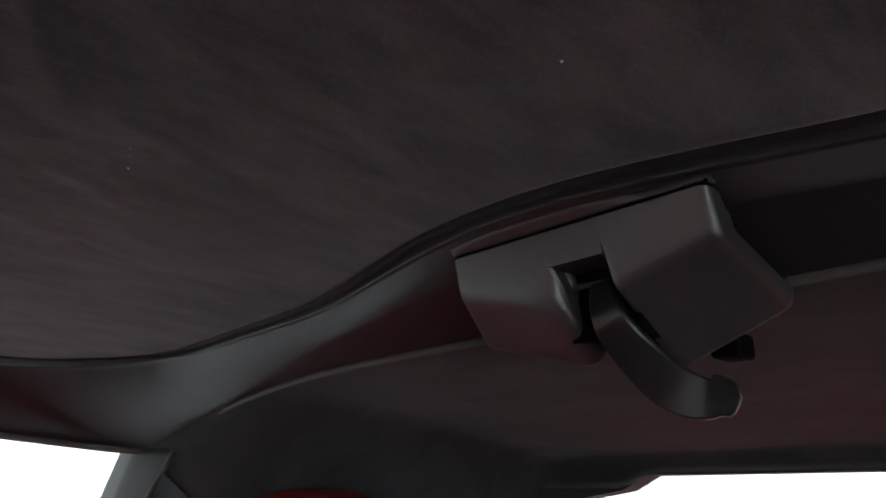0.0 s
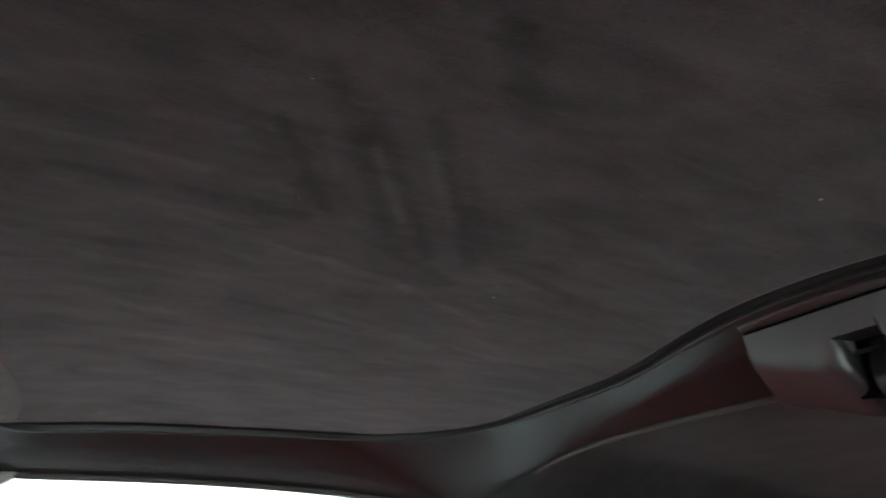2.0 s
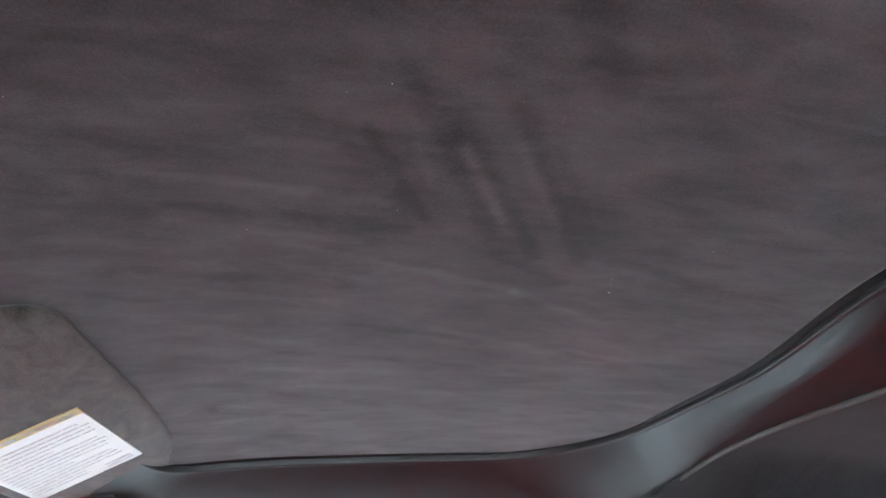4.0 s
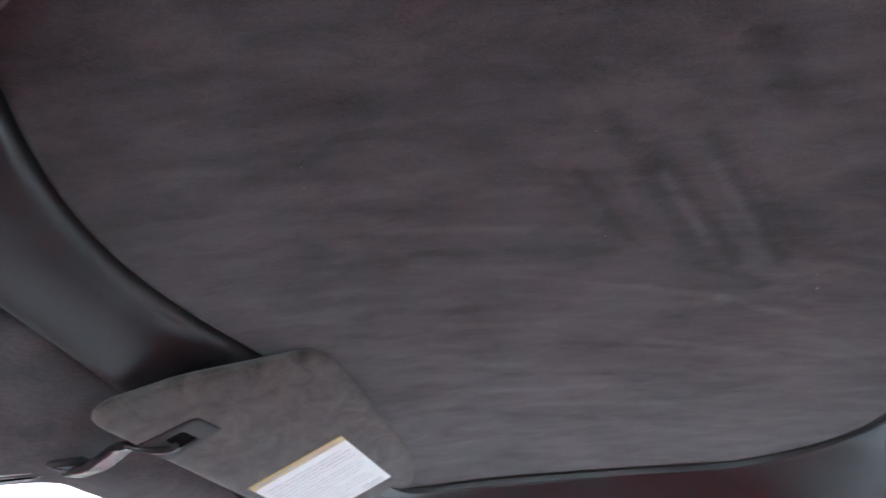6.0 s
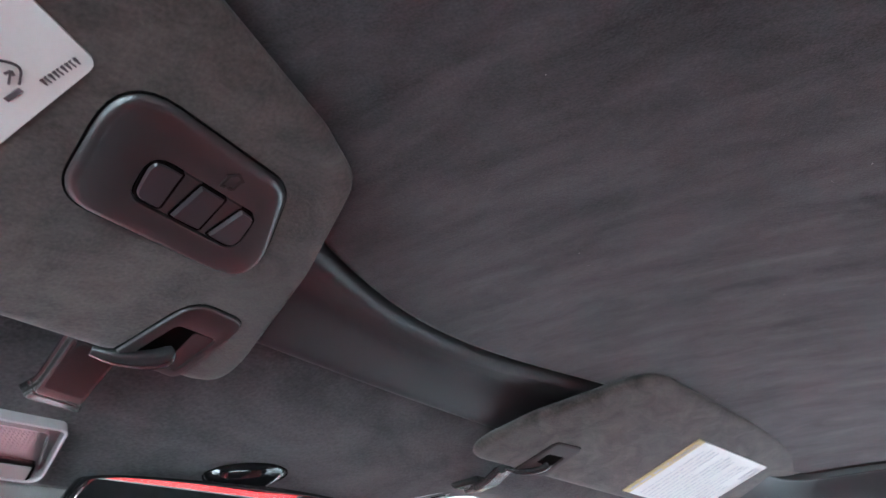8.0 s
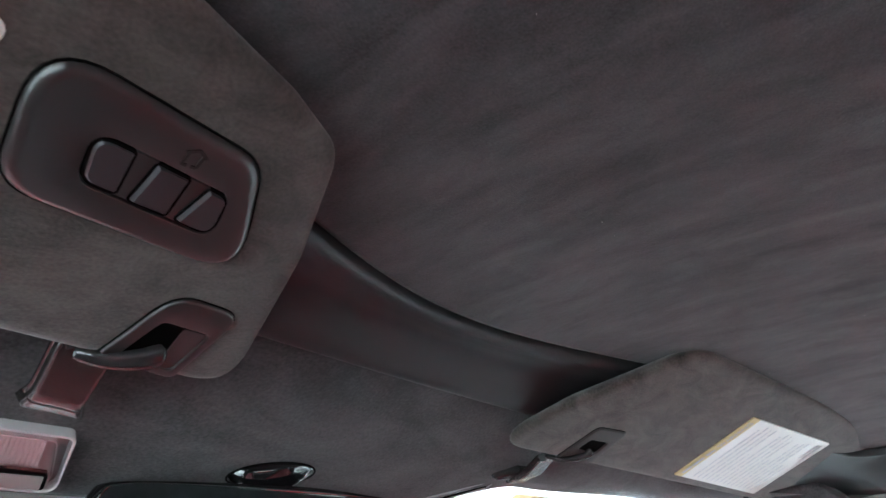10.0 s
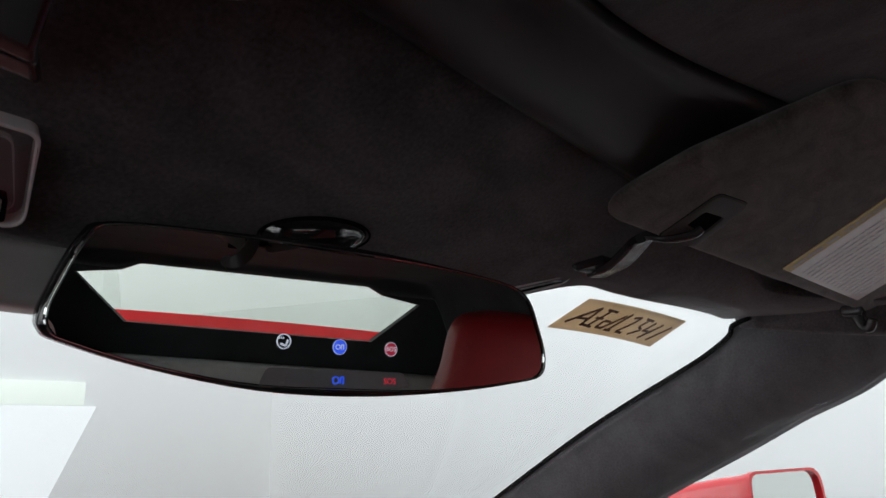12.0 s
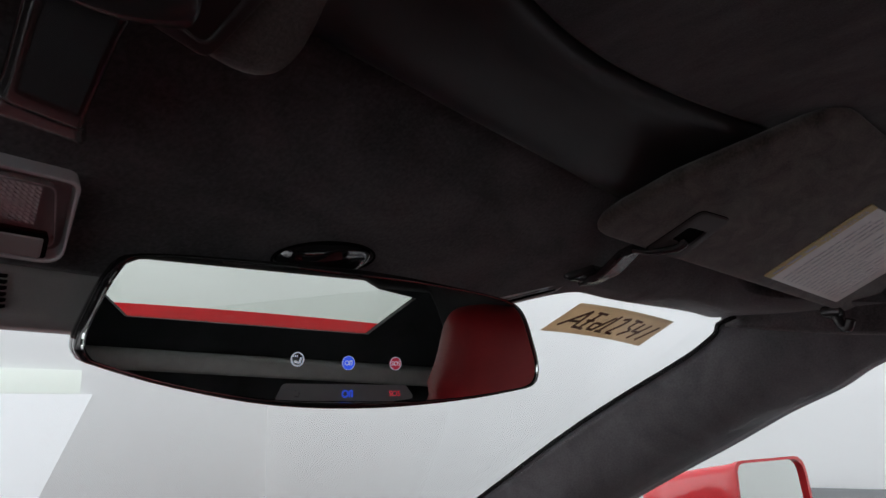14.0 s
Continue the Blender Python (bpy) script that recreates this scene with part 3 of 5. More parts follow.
def build_rear():
    def skin(u, v):
        x = (-1 + 2 * u) * (0.56 - 0.06 * v)
        k = smooth01((abs(x) - 0.22) / 0.28)
        y0, z0 = -0.329 - 0.004 * k, 1.1075 - 0.046 * k * k
        y1, z1 = REAR + 0.032, 1.0635 - 0.012 * k - 0.30 * smooth01((abs(x) - 0.32) / 0.18)
        if v < 0.86:
            w = v / 0.86
            return (x, y0 + (y1 - y0) * w, z0 + (z1 - z0) * w + 0.004 * math.sin(math.pi * w))
        # it turns down to the upper edge of the window
        w = (v - 0.86) / 0.14
        z2 = min(z1 - 0.004, 1.0435 - 0.014 * smooth01((abs(x) - 0.205) / 0.045))
        return (x, y1 + (REAR + 0.003 - y1) * w ** 0.8, z1 + (z2 - z1) * w ** 1.6)
    ob = part("ceiling_rear", sheet(skin, 60, 28, lambda u, v, p: p + Vector((0, 0, 0.02))), DIM_SUEDE)
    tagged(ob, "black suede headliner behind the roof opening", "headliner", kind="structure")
    # wall round the window
    window = [(-0.217, 1.0425), (0.217, 1.0425), (0.247, 1.0275), (0.322, 1.016), (0.229, 0.934), (-0.229, 0.934), (-0.322, 1.016), (-0.247, 1.0275)]
    outer = [(-0.30, 1.085), (0.30, 1.085), (0.42, 1.075), (0.60, 1.06), (0.62, 0.30), (-0.62, 0.30), (-0.60, 1.06), (-0.42, 1.075)]
    bm = bmesh.new()
    rows = []
    for y, ring in ((REAR, outer), (REAR, window), (REAR - 0.03, window), (REAR - 0.03, outer)):
        rows.append([bm.verts.new((x, y, z)) for x, z in ring])
    for a, b in zip(rows, rows[1:] + rows[:1]):
        for i in range(8):
            bm.faces.new((a[i], a[(i + 1) % 8], b[(i + 1) % 8], b[i]))
    ob = part("wall_bulkhead", bm, DIM_SUEDE, smooth=False)
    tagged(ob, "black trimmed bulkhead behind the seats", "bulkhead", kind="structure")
    bm = bmesh.new()
    bm.faces.new([bm.verts.new((x * 1.02, REAR - 0.012, z)) for x, z in window])
    bmesh.ops.solidify(bm, geom=bm.faces[:], thickness=0.004)
    ob = part("window_rear", bm, REAR_GLASS, smooth=False)
    ob.visible_shadow = False
    tagged(ob, "small tinted rear window with chamfered upper corners", "rear window", kind="structure")
    ob = part("ledge_rear", box(-0.5, 0.5, REAR + 0.002, REAR + 0.07, 0.845, 0.878, 0.008), GREY)
    tagged(ob, "dark grey plastic ledge under the rear window", "ledge", kind="structure")
    # red rear deck outside
    bm = sheet(lambda u, v: ((-0.75 + 1.5 * u), REAR - 0.35 - 0.5 * v, 0.940 - 0.02 * (2 * u - 1) ** 2 - 0.06 * v), 20, 6, lambda u, v, p: Vector((p.x, p.y, 0.3)))
    ob = part("rear_deck", bm, RED_DECK)
    tagged(ob, "glossy red rear deck of the car", "rear deck", kind="structure")


build_rear()


def build_doors():
    for s, side in ((1, "right"), (-1, "left")):
        # pillar behind the door window
        a = [(0.548, -0.328, 1.060), (0.580, -0.326, 1.012), (0.62, -0.31, 0.90), (0.65, -0.29, 0.78)]
        b = [(0.488, -0.342, 1.058), (0.524, -0.338, 1.010), (0.57, -0.336, 0.90), (0.60, -0.334, 0.78)]

        def skin(u, v):
            p = along(curve_points(a, 5), u).lerp(along(curve_points(b, 5), u), v)
            return (s * (p.x - 0.008 * math.sin(math.pi * v)), p.y, p.z)
        ob = part("pillar_rear_" + side, sheet(skin, 18, 6, lambda u, v, p: p + Vector((s * 0.04, 0.0, 0.0))), RUBBER)
        tagged(ob, "black rubber-edged door pillar trim", "pillar", kind="structure")
        line = curve_points([(s * 0.488, -0.338, 1.056), (s * 0.503, -0.336, 1.036), (s * 0.524, -0.334, 1.012), (s * 0.56, -0.332, 0.95), (s * 0.60, -0.33, 0.82)], 5)
        ob = part("trim_pillar_edge_" + side, tube(line, 0.0026, 8, 0.6), SEAL)
        tagged(ob, "pale grey seal strip down the door pillar", "door seal", kind="structure")
        ob = part("wall_quarter_" + side, box(s * 0.60 - 0.02, s * 0.60 + 0.02, REAR - 0.03, -0.345, 0.3, 1.05, 0.004), DIM_SUEDE)
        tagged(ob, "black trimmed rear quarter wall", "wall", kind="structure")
        ob = part("window_door_" + side, sheet(lambda u, v: (s * (0.575 + 0.075 * v), -0.34 + 0.96 * u, (lambda top: top + (0.71 - top) * v)(1.074 - 0.36 * max(0.0, u - 0.50))), 24, 8, lambda u, v, p: p + Vector((s * 0.004, 0, 0))), CLEAR)
        ob.visible_shadow = False
        tagged(ob, "clear frameless door window", "door window", kind="structure")
        ob = part("door_" + side, box(s * 0.70 - 0.06, s * 0.70 + 0.06, -0.42, 0.86, 0.25, 0.76, 0.03, 3), DIM_SUEDE)
        tagged(ob, "black door trim below the window with an added red leather panel", "door", kind="structure")
        # unseen red panel, added for the red mirrored in the front roof bar
        part("door_panel", box(s * 0.632 - 0.010, s * 0.632 + 0.012, -0.36, 0.62, 0.30, 0.610, 0.008, 3), DASH, ob, "added red leather door panel")


build_doors()


def build_cabin_floor():
    ob = part("floor", box(-0.78, 0.78, REAR - 0.03, 1.05, 0.16, 0.22), CARPET)
    tagged(ob, "black carpeted cabin floor", "floor", kind="structure")

    def dash(u, v):
        x = -0.66 + 1.32 * u
        y = 0.48 + 0.62 * v
        return (x, y, 0.645 + 0.03 * math.sin(math.pi * v) - 0.35 * max(0, 1 - v * 8) + 0.0 * x)
    ob = part("dashboard", sheet(dash, 24, 20, lambda u, v, p: Vector((p.x, p.y + 0.02, p.z - 0.08))), DASH)
    tagged(ob, "red leather covered dashboard", "dashboard", kind="structure")
    ob = part("centre_console", box(-0.13, 0.13, -0.62, 0.66, 0.22, 0.56, 0.04, 4), PLASTIC)
    tagged(ob, "grained black centre console between the seats", "console", kind="structure")


build_cabin_floor()


# ---- outside ----
def build_studio():
    ob = part("ground", box(-12, 12, -12, 12, -0.1, 0.0), CONCRETE)
    tagged(ob, "pale grey studio floor", "floor", kind="structure")
    # walls, band, joints, switch and boards glow by themselves instead of being lit
    ob = part("wall_studio_right", box(4.6, 4.7, -9, 6.05, 0, 5), WHITE_WALL_GLOW)
    tagged(ob, "plain white studio wall, self-glowing", "wall", kind="structure")
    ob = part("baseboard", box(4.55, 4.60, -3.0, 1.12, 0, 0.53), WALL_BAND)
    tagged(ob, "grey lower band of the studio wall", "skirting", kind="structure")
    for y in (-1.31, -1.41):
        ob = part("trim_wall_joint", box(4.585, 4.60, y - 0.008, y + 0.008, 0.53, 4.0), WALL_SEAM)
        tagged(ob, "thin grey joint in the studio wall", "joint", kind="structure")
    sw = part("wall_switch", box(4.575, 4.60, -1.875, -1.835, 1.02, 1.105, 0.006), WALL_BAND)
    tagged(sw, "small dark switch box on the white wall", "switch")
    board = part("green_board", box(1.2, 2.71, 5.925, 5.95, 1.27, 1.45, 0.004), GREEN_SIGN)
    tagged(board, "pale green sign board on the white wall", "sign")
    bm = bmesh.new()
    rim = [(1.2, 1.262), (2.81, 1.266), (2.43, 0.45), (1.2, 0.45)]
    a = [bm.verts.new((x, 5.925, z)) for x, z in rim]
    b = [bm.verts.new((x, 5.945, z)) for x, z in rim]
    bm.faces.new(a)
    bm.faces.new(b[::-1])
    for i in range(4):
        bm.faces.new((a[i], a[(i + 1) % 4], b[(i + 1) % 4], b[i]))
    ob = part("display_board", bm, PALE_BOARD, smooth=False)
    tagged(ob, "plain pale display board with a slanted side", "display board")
    ob = part("wall_studio_front", box(-9, 4.65, 5.95, 6.05, 0, 5), WHITE_WALL_GLOW)
    tagged(ob, "plain white studio wall, self-glowing", "wall", kind="structure")
    ob = part("wall_studio_rear", box(-9, 9, -8.1, -8.0, 0, 5), WHITE_WALL_GLOW)
    tagged(ob, "plain white studio wall, self-glowing", "wall", kind="structure")
    # out of view: this wall is added only to light the cabin
    ob = part("wall_fill_left", box(-5.1, -5.0, -9, 9, 0, 5), FILL_WALL)
    tagged(ob, "unseen glowing white wall, added to light the cabin", "wall", kind="structure")


build_studio()


def build_hood():
    """The front bonnet, below the windscreen."""
    def skin(u, v):
        x = (-1 + 2 * u) * (0.86 - 0.10 * v)
        side = abs(2 * u - 1)
        return (x, 1.12 + 0.95 * v, 0.700 + 0.06 * smooth01((side - 0.55) / 0.3) - 0.16 * v ** 1.6 - 0.10 * max(0.0, side - 0.85))
    ob = part("hood", sheet(skin, 32, 18, lambda u, v, p: Vector((p.x, p.y, p.z - 0.02))), RED_PAINT)
    tagged(ob, "glossy red bonnet of the car in front of the windscreen", "hood", kind="structure")


build_hood()


# ---- sun visors ----
def ring_slab(outer, inner, low, high, bevel=0.0, inner_bevel=None):
    """A flat frame between two outlines of the same count of points."""
    bm = bmesh.new()
    n = len(outer)
    c = sum((Vector(p) for p in outer), Vector((0, 0))) / n

    def row(pts, z, d=0.0):
        out = []
        for p in pts:
            p = Vector(p)
            q = p + (c - p).normalized() * d
            out.append(bm.verts.new((q.x, q.y, z)))
        return out
    steps = 4 if bevel else 0
    rows = [row(outer, high)]
    for k in range(steps + 1):
        a = math.pi / 2 * k / max(1, steps)
        rows.append(row(outer, low + bevel * (1 - math.sin(a)), bevel * (1 - math.cos(a))))
    soft = inner_bevel if inner_bevel is not None else bevel
    for k in range(steps, -1, -1):
        a = math.pi / 2 * k / max(1, steps)
        rows.append(row(inner, low + soft * (1 - math.sin(a)), -soft * (1 - math.cos(a))))
    rows.append(row(inner, high))
    for a, b in zip(rows, rows[1:] + rows[:1]):
        for i in range(n):
            bm.faces.new((a[i], a[(i + 1) % n], b[(i + 1) % n], b[i]))
    return bm


def add_bars(bm, lines, z, thick=0.0002):
    """Flat bars (x0, y0, x1, y1, width) at the height z."""
    for x0, y0, x1, y1, w in lines:
        a, b = Vector((x0, y0)), Vector((x1, y1))
        d = (b - a)
        s = Vector((-d.y, d.x)).normalized() * w / 2
        low = [bm.verts.new((p.x, p.y, z)) for p in (a + s, b + s, b - s, a - s)]
        top = [bm.verts.new((p.x, p.y, z + thick)) for p in (a + s, b + s, b - s, a - s)]
        bm.faces.new(low[::-1])
        bm.faces.new(top)
        for i in range(4):
            bm.faces.new((low[i], low[(i + 1) % 4], top[(i + 1) % 4], top[i]))
    return bm


def tongue(path, widths, thicks, up):
    """A flat bar with chamfered edges along a path."""
    bm = bmesh.new()
    path = [Vector(p) for p in path]
    rings = []
    for i, p in enumerate(path):
        d = (path[min(i + 1, len(path) - 1)] - path[max(i - 1, 0)]).normalized()
        s = d.cross(Vector(up)).normalized()
        w = s.cross(d)
        a, b = widths[i], thicks[i]
        c = min(a, b) * 0.35
        rings.append([bm.verts.new(p + s * x + w * y) for x, y in ((-a, -b + c), (-a + c, -b), (a - c, -b), (a, -b + c), (a, b - c), (a - c, b), (-a + c, b), (-a, b - c))])
    for a, b in zip(rings, rings[1:]):
        for k in range(8):
            bm.faces.new((a[k], a[(k + 1) % 8], b[(k + 1) % 8], b[k]))
    bm.faces.new(rings[0][::-1])
    bm.faces.new(rings[-1])
    return bm


def inset(outline, d):
    """The outline moved inwards by d."""
    pts = [Vector(p) for p in outline]
    c = sum(pts, Vector((0, 0))) / len(pts)
    res = []
    for i, p in enumerate(pts):
        e = (pts[(i + 1) % len(pts)] - pts[i - 1]).normalized()
        n = Vector((e.y, -e.x))
        res.append(p + (n if n.dot(c - p) > 0 else -n) * d)
    return res


def visor(origin, slopes, corners, radii, recess, pocket, rod, label, turn=0.006, thick=0.0135, stout=1.0, bezel=BEZEL):
    """A suede sun visor, folded up: its plane falls by the slopes from the origin."""
    a, b = slopes
    m = frame_of(origin, (1, 0, a), (-a, -b, 1))
    inv = m.inverted()

    def loc(x, y):
        p = inv @ Vector((x, y, origin[2] + a * (x - origin[0]) + b * (y - origin[1])))
        return (p.x, p.y)
    root = empty("sun_visor", m)
    tagged(root, label, "sun visor", "sun visors")
    out = rounded([loc(*c) for c in corners], radii, 10)
    bm = bmesh.new()
    loops = [[bm.verts.new((p.x, p.y, z)) for p in inset(out, d)] for z, d in ((0.0, 0.0080), (0.0003, 0.0048), (0.0010, 0.0024), (0.0022, 0.0007), (0.0038, 0.0), (0.0056, 0.0006), (0.0080, 0.0030), (0.0105, 0.0070), (thick, 0.0130))]
    for p, q in zip(loops, loops[1:]):
        for i in range(len(out)):
            bm.faces.new((p[i], p[(i + 1) % len(out)], q[(i + 1) % len(out)], q[i]))
    bm.faces.new(loops[0][::-1])
    bm.faces.new(loops[-1])
    part("body", bm, VISOR_SUEDE, root, auto=50)
    r_out = rounded([loc(*c) for c in recess], turn, 5)
    r_in = rounded([loc(*c) for c in pocket], 0.003, 5)
    part("bezel_gap", slab(inset(r_out, -0.0005), -0.0004, 0.0005), GAP, root, "thin dark gap round the bezel", smooth=False)
    part("pivot_bezel", ring_slab(r_out, r_in, -0.0018, 0.001, 0.0012), bezel, root, "dark satin plastic bezel round the pivot", auto=40)
    # no recess is cut: a flush black plate paints the pocket's shade
    part("pivot_shade", slab(r_in, -0.0004, 0.0006), GAP, root, "flush black plate for the shade of the pivot pocket", smooth=False)
    pts = [inv @ Vector(p) for p in rod]
    part("pivot_rod", tube(curve_points(pts, 6), [0.0050 * stout, 0.0060 * stout] + [0.0062 * stout - 0.0036 * stout * k / (6 * (len(rod) - 1) - 2) for k in range(6 * (len(rod) - 1) - 1)], 16, 0.75), SMOOTH, root, "satin black pivot rod")
    return root, loc


passenger, loc_p = visor(
    (0.317, 0.277, 1.0805), (-0.12, -0.37),
    [(0.1175, 0.329), (0.525, 0.2510), (0.496, 0.1265), (0.37, 0.1465), (0.150, 0.1860), (0.122, 0.2700)], [0.022, 0.02, 0.026, 0.08, 0.034, 0.06],
    [(0.1790, 0.3165), (0.2160, 0.3065), (0.2015, 0.2660), (0.1705, 0.2745)],
    [(0.1835, 0.2995), (0.2050, 0.2960), (0.1990, 0.2815), (0.1800, 0.2865)],
    [(0.1975, 0.2945, 1.0875), (0.1950, 0.2990, 1.0840), (0.1880, 0.3065, 1.0815), (0.1810, 0.3145, 1.0810), (0.1790, 0.3240, 1.0835)],
    "taupe suede passenger sun visor, folded up, with warning label", stout=0.72, bezel=BEZEL_DULL)
driver, loc_d = visor(
    (-0.200, 0.240, 1.1010), (0.1294, -0.462),
    [(-0.1270, 0.3130), (-0.1580, 0.2360), (-0.1840, 0.1920), (-0.2137, 0.1810), (-0.274, 0.1660), (-0.490, 0.119), (-0.545, 0.250), (-0.2444, 0.2884), (-0.190, 0.2985)], [0.021, 0.06, 0.024, 0.03, 0.05, 0.02, 0.02, 0.05, 0.05],
    [(-0.1995, 0.2945), (-0.1925, 0.2605), (-0.1605, 0.2660), (-0.1625, 0.3040)],
    [(-0.1925, 0.2915), (-0.1884, 0.2736), (-0.1659, 0.2778), (-0.1665, 0.2995)],
    [(-0.1765, 0.2910, 1.0800), (-0.1830, 0.2915, 1.0770), (-0.1905, 0.2935, 1.0750), (-0.1985, 0.2960, 1.0745), (-0.2050, 0.2990, 1.0755)],
    "taupe suede driver sun visor with garage door buttons", [0.003, 0.012, 0.010, 0.004])


def text_mesh(body, size, m, material, name, parent, label):
    cu = bpy.data.curves.new(name, "FONT")
    cu.body, cu.size, cu.align_x, cu.align_y, cu.extrude = body, size, "CENTER", "CENTER", 0.0001
    tmp = bpy.data.objects.new("tmp", cu)
    scene.collection.objects.link(tmp)
    me = bpy.data.meshes.new_from_object(tmp.evaluated_get(bpy.context.evaluated_depsgraph_get()))
    bpy.data.objects.remove(tmp)
    me.transform(m)
    me.materials.append(material)
    ob = new(name, me)
    ob.parent = parent
    return tagged(ob, label)


def warning_label():
    """White label with a yellow head strip on the passenger visor, its print too small to read."""
    l, t, r, b = (Vector(loc_p(*p)) for p in ((0.3215, 0.277), (0.2905, 0.1955), (0.430, 0.1675), (0.465, 0.251)))

    def at(u, v):
        p = l.lerp(t, u).lerp(b.lerp(r, u), v)
        return (p.x, p.y)
    root = part("warning_label", slab(rounded([at(0, 0.075), at(1, 0.075), at(1, 1), at(0, 1)], 0.002, 3), -0.0011, 0.0001), PAPER, passenger, "white paper warning label", smooth=False)
    part("head_strip", slab([Vector(at(0, 0)), Vector(at(1, 0)), Vector(at(1, 0.075)), Vector(at(0, 0.075))], -0.0011, 0.0001), YELLOW, root, "yellow head strip", smooth=False)
    rnd = random.Random(3)
    lines = []
    for k in range(15):
        v = 0.17 + 0.052 * k
        u = 0.05
        end = rnd.uniform(0.86, 0.95) if k not in (4, 9, 13, 14) else 0.55
        while u < end:
            w = rnd.uniform(0.04, 0.14)
            e = min(u + w, end)
            lines.append((*at(u, v), *at(e, v), 0.0013))
            u = e + 0.02
    part("print", add_bars(bmesh.new(), lines, -0.0015), INK, root, "rows of small grey print", smooth=False)
    block = [(*at(0.70, v), *at(0.93, v), 0.0030) for v in (0.90, 0.945)]
    part("maker_block", add_bars(bmesh.new(), block, -0.0015), INK, root, "two grey bars of print", smooth=False)
    head = [(*at(u, 0.038), *at(u + w, 0.038), 0.0035) for u, w in ((0.06, 0.12), (0.20, 0.14), (0.38, 0.10))]
    part("head_print", add_bars(bmesh.new(), head, -0.0015), INK, root, "grey print on the yellow strip", smooth=False)


    x = Vector((*(t - l).normalized(), 0))
    n = Vector((0, 0, -1))
    y = n.cross(x)
    c = l.lerp(t, 0.74).lerp(b.lerp(r, 0.74), 0.038)
    m = Matrix((x, y, n)).transposed().to_4x4()
    m.translation = Vector((c.x, c.y, -0.0014))
    text_mesh("WARNING", 0.0078, m, INK, "warning_text", root, "grey letters WARNING")


warning_label()


def garage_buttons():
    """The three-button panel and the white sticker on the driver visor."""
    panel = rounded([loc_d(*p) for p in ((-0.2782, 0.1926), (-0.2065, 0.2031), (-0.1777, 0.2476), (-0.2664, 0.2346))], [0.014, 0.020, 0.018, 0.018], 8)
    slot = rounded([loc_d(*p) for p in ((-0.2560, 0.2092), (-0.2092, 0.2161), (-0.2014, 0.2334), (-0.2503, 0.2258))], [0.008, 0.006, 0.008, 0.008], 8)
    root = part("button_panel", ring_slab(panel, slot, -0.0030, 0.0012, 0.0042, 0.0006), BEZEL, driver, "satin black button panel with a rounded rim", auto=50)
    part("slot_gap", slab(slot, -0.0008, 0.0006), GAP, root, "black gap round the buttons", smooth=False)
    part("slot_floor", slab(inset(slot, 0.0007), -0.0027, 0.0, 0.0004), BEZEL, root, auto=40)
    part("panel_gap", slab(inset(panel, -0.0003), -0.0005, 0.0006), GAP, driver, "dark gap round the button panel", smooth=False)
    quads = (((-0.2545, 0.2108), (-0.2425, 0.2124), (-0.2390, 0.2262), (-0.2494, 0.2248)),
             ((-0.2351, 0.2134), (-0.2238, 0.2151), (-0.2215, 0.2289), (-0.2347, 0.2269)),
             ((-0.2162, 0.2162), (-0.2085, 0.2176), (-0.2033, 0.2322), (-0.2180, 0.2292)))
    for k, quad in enumerate(quads):
        pts = [Vector(loc_d(*p)) for p in quad]
        radii = [0.006, 0.001, 0.001, 0.006] if k == 0 else ([0.0008] * 4 if k == 1 else [0.0008, 0.007, 0.007, 0.0008])
        # the edge away from the mirror is a broad bright chamfer; the key's face falls from it to the panel
        edge, far = (pts[0] + pts[3]) / 2, (pts[1] + pts[2]) / 2
        d = far - edge
        cut, rise = (0.0005, 0.0004) if k == 0 else (0.0007, 0.0009)
        step = d.normalized()
        foot = rounded(pts, radii, 5)
        crown = inset(rounded([pts[0] + step * cut, pts[1], pts[2], pts[3] + step * cut], radii, 5), 0.0005)
        bm = bmesh.new()
        loops = [[bm.verts.new((p.x, p.y, z)) for p in foot] for z in (0.0, -0.0026)]
        top = []
        for p in crown:
            w = max(0.0, min(1.0, (Vector(p) - edge).dot(d) / d.length_squared))
            top.append(bm.verts.new((p.x, p.y, -0.0032 - rise * (1 - w))))
        loops.append(top)
        for p, q in zip(loops, loops[1:]):
            for i in range(len(foot)):
                bm.faces.new((p[i], p[(i + 1) % len(foot)], q[(i + 1) % len(foot)], q[i]))
        bm.faces.new(loops[0][::-1])
        bm.faces.new(loops[-1])
        bmesh.ops.recalc_face_normals(bm, faces=bm.faces[:])
        part("button_gap", slab(inset(foot, -0.0007), -0.0029, -0.0010), GAP, root, "dark gap round the button", smooth=False)
        part("button", bm, BUTTON, root, "dark grey push button", smooth=False)
    c = Vector(loc_d(-0.2280, 0.2088))
    s = 0.0034
    house = [(-1, -0.6, 0, -1.2), (0, -1.2, 1, -0.6), (-0.7, -0.7, -0.7, 0.6), (0.7, -0.7, 0.7, 0.6), (-0.7, 0.6, -0.2, 0.6), (0.2, 0.6, 0.7, 0.6)]
    part("house_mark", add_bars(bmesh.new(), [(c.x + x0 * s, c.y + y0 * s, c.x + x1 * s, c.y + y1 * s, 0.0009) for x0, y0, x1, y1 in house], -0.0034, 0.0006), INK_DARK, root, "small moulded house mark", smooth=False)
    st = rounded([loc_d(*p) for p in ((-0.2835, 0.1945), (-0.2905, 0.262), (-0.40, 0.245), (-0.40, 0.158))], 0.004, 5)
    sticker = part("airbag_sticker", slab(st, -0.0009, 0.0001), PAPER, driver, "white printed safety sticker", smooth=False)
